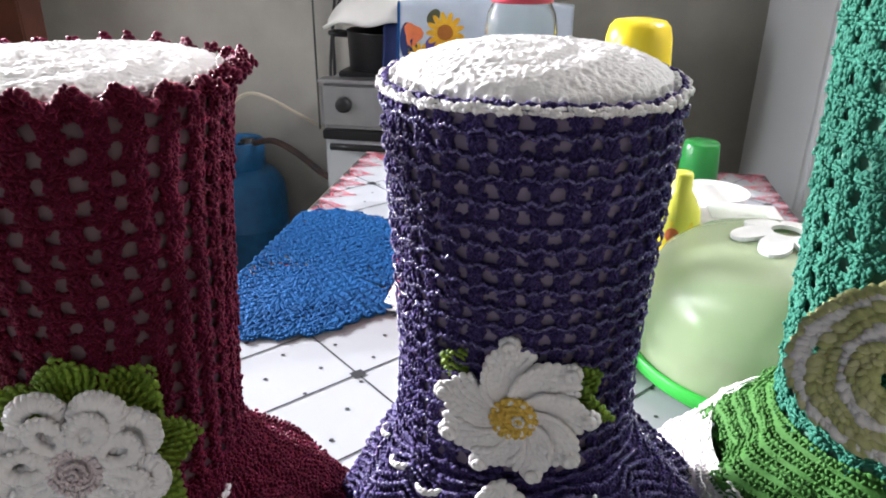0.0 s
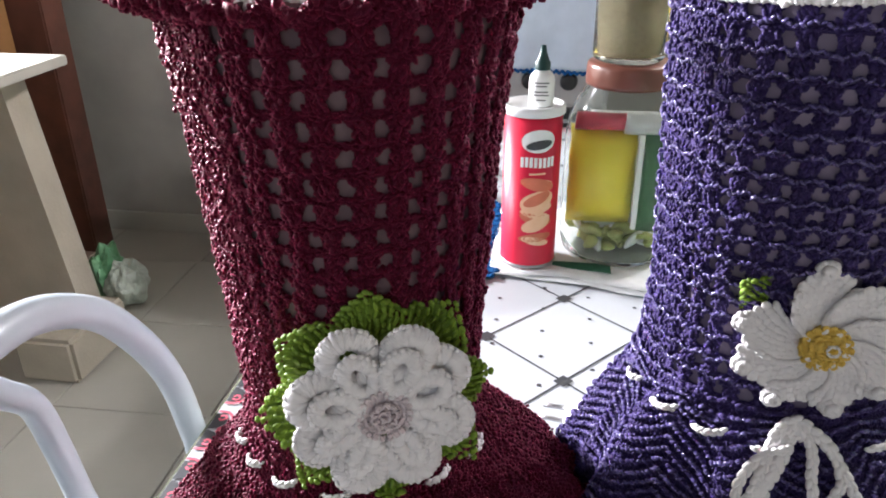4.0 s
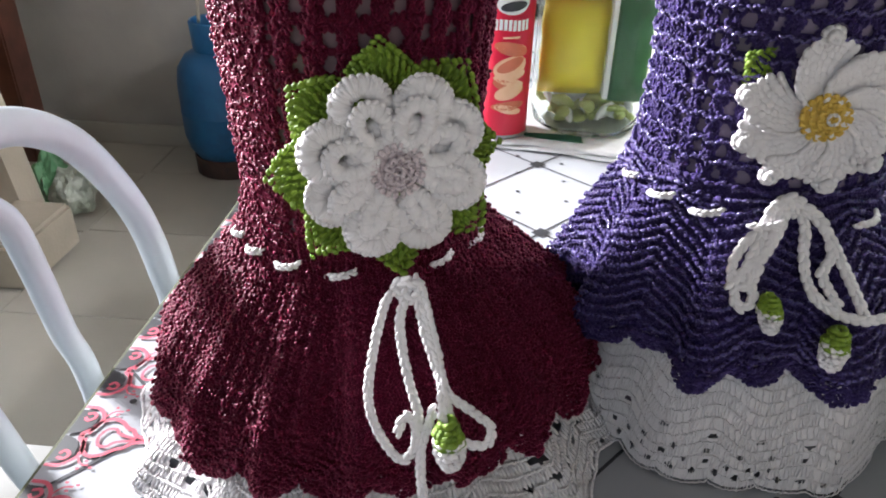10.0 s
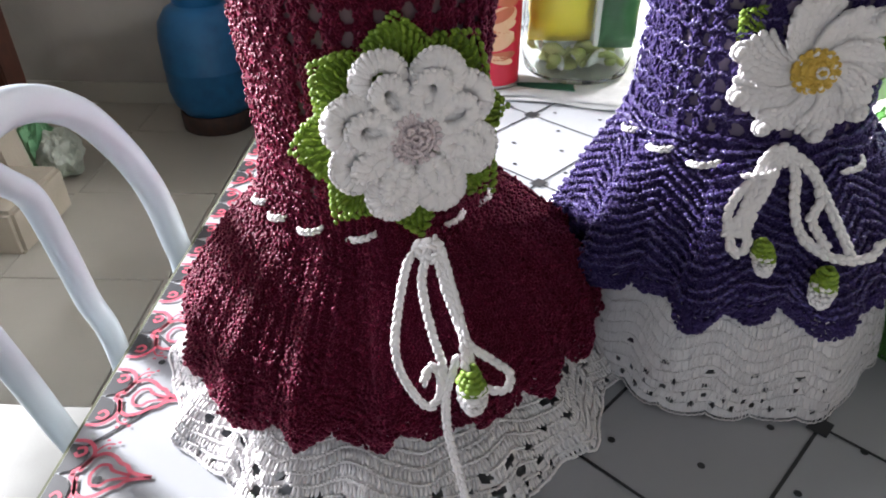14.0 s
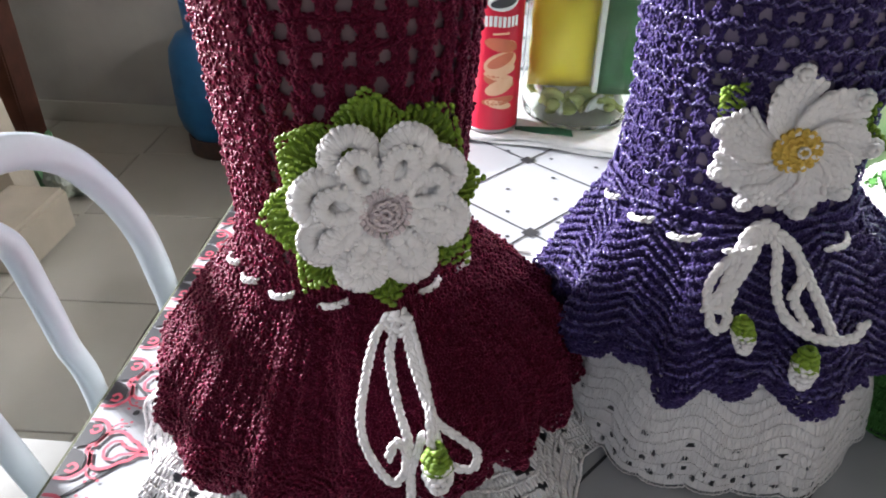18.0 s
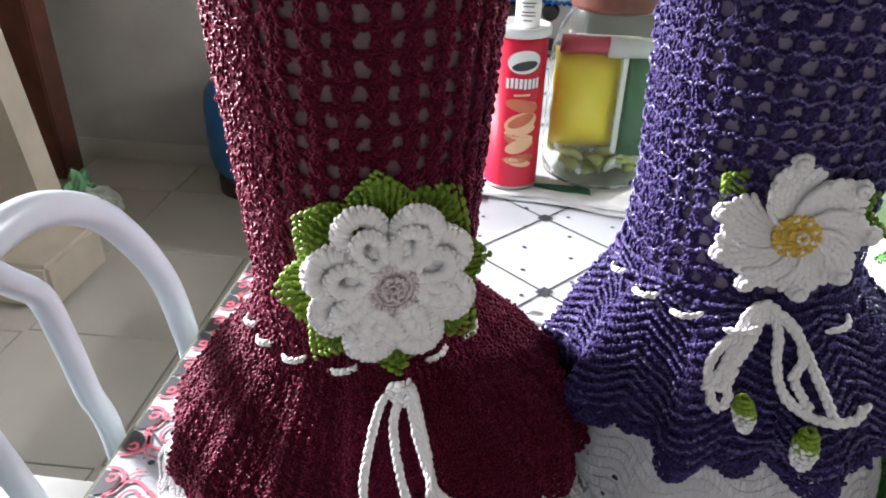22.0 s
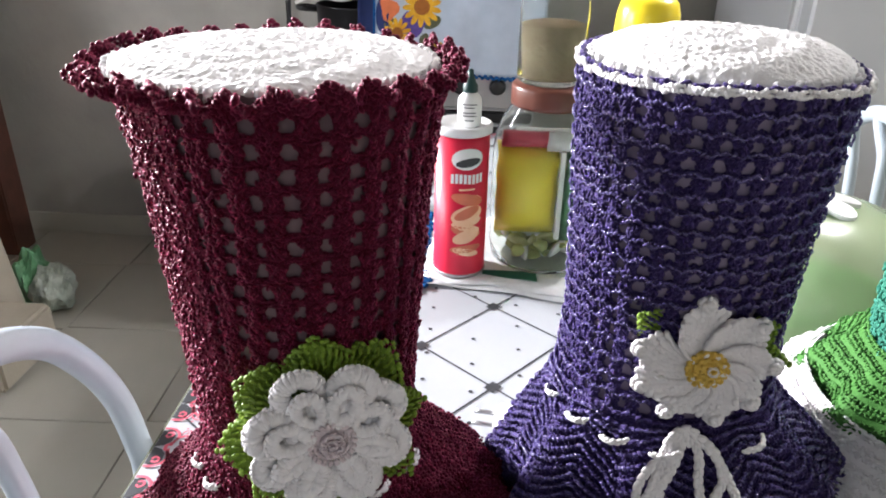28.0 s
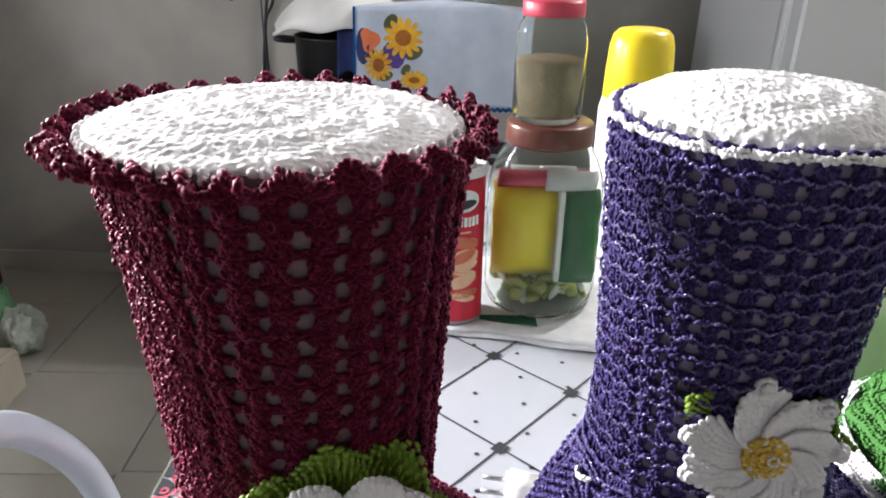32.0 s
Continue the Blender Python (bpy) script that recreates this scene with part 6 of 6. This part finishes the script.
for z0, z1, nm in ((.06, 1.46, "lower_door"), (1.472, 1.80, "upper_door")):
    dr = part(nm, box_bm((.002, .995, z0), (.618, 1.055, z1), .022, 4), M_FRIDGE, fr)
    part("seal", box_bm((.01, 1.0545, z0 + .01), (.61, 1.0605, z1 - .01)), M_LID_CLEAR, dr)
    part("handle", box_bm((.03, .975, (z0 + z1) / 2 - .12), (.05, .996, (z0 + z1) / 2 + .12), .006, 3), M_LID_CLEAR, dr)
for fx in (.05, .57):
    part("foot", box_bm((fx - .02, 1.1, 0), (fx + .02, 1.14, .04)), M_DARK, fr)

# hanging cables on the wall
for pts in ([(-.575, 0, 2.4), (-.585, -.01, 1.7), (-.598, -.012, 1.15), (-.615, -.012, 1.0), (-.640, -.010, .78), (-.645, -.008, .5)],
            [(-.545, 0, 2.4), (-.560, -.01, 1.7), (-.580, -.014, 1.10), (-.620, -.012, .96), (-.625, -.010, .75), (-.63, -.008, .5)],
            [(-.735, 0, 1.35), (-.725, -.02, 1.22), (-.735, -.022, 1.10), (-.728, -.02, 1.03)]):
    cbl = tube("wall_cable", [(x, Y1 - .012 + y * .5, z) for x, y, z in pts], .0055, M_DARK, None, 40)
    tagged(cbl, "thin dark cable hanging down the wall", "cable", "cables on the wall")
wp = thing("wall_socket", "small dark wall socket with a loose lead", "socket", (-.515, Y1, 1.13))
part("plate", box_bm((-.03, -.012, -.045), (.03, -.001, .045), .004), M_CEMENT, wp)
tube("lead", [(0, -.02, .03), (.03, -.03, .05), (.05, -.03, .0), (.02, -.025, -.05)], .005, M_DARK, wp, 20)

# ---------- doorway corner ----------
sk = thing("stone_side_table", "pale stone slab on a tapered cement leg with plinth", "side table", (-1.5, 1.0, 0))
bm = box_bm((-.27, -.52, .822), (.20, .175, .85), 0.004)
for v in bm.verts:
    if v.co.y < 0 and v.co.x > 0:
        v.co.x += .07
part("slab", bm, M_SLAB, sk, "pale worn slab")
bmp = box_bm((-.27, .06, 0), (.10, .16, .822), .008)
for vtx in bmp.verts:
    f = vtx.co.z / .82
    vtx.co.x = (-.37 + .27 * f) * (1 if vtx.co.x < -.07 else 0) + (.150 - .095 * f) * (1 if vtx.co.x >= -.07 else 0)
part("leg", bmp, M_CEMENT, sk, "tapered cement leg")
part("plinth", box_bm((.11, -.205, 0), (.29, .07, .14), 0.012), M_CEMENT, sk, "worn cement plinth")
bag = thing("plastic_bag", "crumpled green and white plastic bag on the floor", "bag", (-1.36, 1.28, 0))
for nm, mt, off, sc in (("white_side", M_BAG_WHITE, (.03, -.01, 0), (.062, .07, .085)), ("green_side", M_BAG_GREEN, (-.045, .01, 0), (.05, .07, .11))):
    bm = bmesh.new()
    bmesh.ops.create_icosphere(bm, subdivisions=4, radius=1)
    for v in bm.verts:
        k = 1 + 0.3 * noise.noise(v.co * 2.2 + Vector(off) * 30) + 0.12 * noise.noise(v.co * 6)
        v.co = Vector((off[0] + v.co.x * sc[0] * k, off[1] + v.co.y * sc[1] * k, max(.0, sc[2] * .8 + v.co.z * sc[2] * k)))
    part(nm, bm, mt, bag)

# ---------- teal cover ----------
CT = (0.450, -0.250)
rad_t = prof([(0.90, 0.082), (0.95, 0.074), (1.05, 0.078), (1.3, 0.089)])
tea = thing("crochet_dress_cover", "teal crocheted cover with cream rosette and bright green skirt", "crochet cover", (0, 0, 0), "crochet covers on the table")
net_body("bodice", CT, rad_t, 0.935, 1.25, M_TEAL, tea, 22, 0.020, 0.45, 0.5, ridge=0.0016, label="open netted teal bodice")
liner("lining", CT, rad_t, 0.78, 1.25, M_LINER_T, tea)
cap("top", CT, 0.085, 1.252, 0.015, M_WHITE_YARN, tea, "white top")
ruffle("skirt", CT, prof([(0.90, 0.114), (0.92, 0.099), (0.945, 0.076)]), 0.945, 0.903, M_LIME, tea, 9, 0.008, 22, 0.004, pitch=0.0034, row=0.003, label="bright green crocheted skirt")
ruffle("skirt_border", CT, prof([(0.85, 0.154), (0.875, 0.139), (0.906, 0.112)]), 0.905, 0.852, M_WHITE_YARN, tea, 9, 0.008, 22, 0.004, pitch=0.0036, row=0.0032, label="white border of the skirt")
lace("underskirt", CT, prof([(0.76, 0.15), (0.87, 0.125)]), 0.855, 0.766, M_LIME, tea, 9, 0.006, 24, 0.004, holes=((0.01, 40, 0, 0.15, 0.002),))
u_, v_, w_ = facing(math.radians(-118), .15)
ros = thing("crochet_rosette", "cream and green crocheted rosette on the teal cover", "rosette")
RC = np.array([.392, -.342, 1.030])
for k in range(6):
    rows = [loops(RC, u_, v_, w_, [(0.4 * k, 0.003, 0.046 - .0072 * k + d, 0.042 - .0068 * k + d, 0.002 + .0030 * k, .2)], 0.0033) for d in (-0.0019, 0.0019)]
    lean = np.concatenate([np.full(len(q[0]), g) for q, g in zip(rows, (0.75, -0.75))])
    stitches("round", *(np.vstack(q) for q in zip(*rows)), M_CREAM if k % 3 else M_WHITE_YARN, ros, "", .22, lean)
for k in range(4):
    rim = loops(RC, u_, v_, w_, [(0, 0.0, 0.048, 0.044, -0.0055 * k, .2)], 0.0038)
    stitches("collar", *rim, M_CREAM, ros, "", .22, np.full(len(rim[0]), 0.7 if k % 2 else -0.7))


# ---------- floor tiles ----------
TILE = 0.45
tile_bm = box_bm((0.002, 0.002, -.006), (TILE - .002, TILE - .002, 0.0), 0.0015, 1)
tile_me = bpy.data.meshes.new("floor_tile")
tile_bm.to_mesh(tile_me)
tile_bm.free()
tile_me.materials.append(M_TILE)
for i in range(-2, 7):
    for j in range(-8, 4):
        x, y = -1.235 + (i - 1) * TILE, 0.70 + 0.055 * (i - 1) * TILE + j * TILE
        if x + TILE < X0 or x > X1 or y + TILE < Y0 or y > Y1:
            continue
        ob = new("floor_tile", tile_me)
        ob.parent = floor
        ob.matrix_basis = Matrix(((1, 0, 0, x), (0.055, 1, 0, y), (0, 0, 1, 0), (0, 0, 0, 1)))
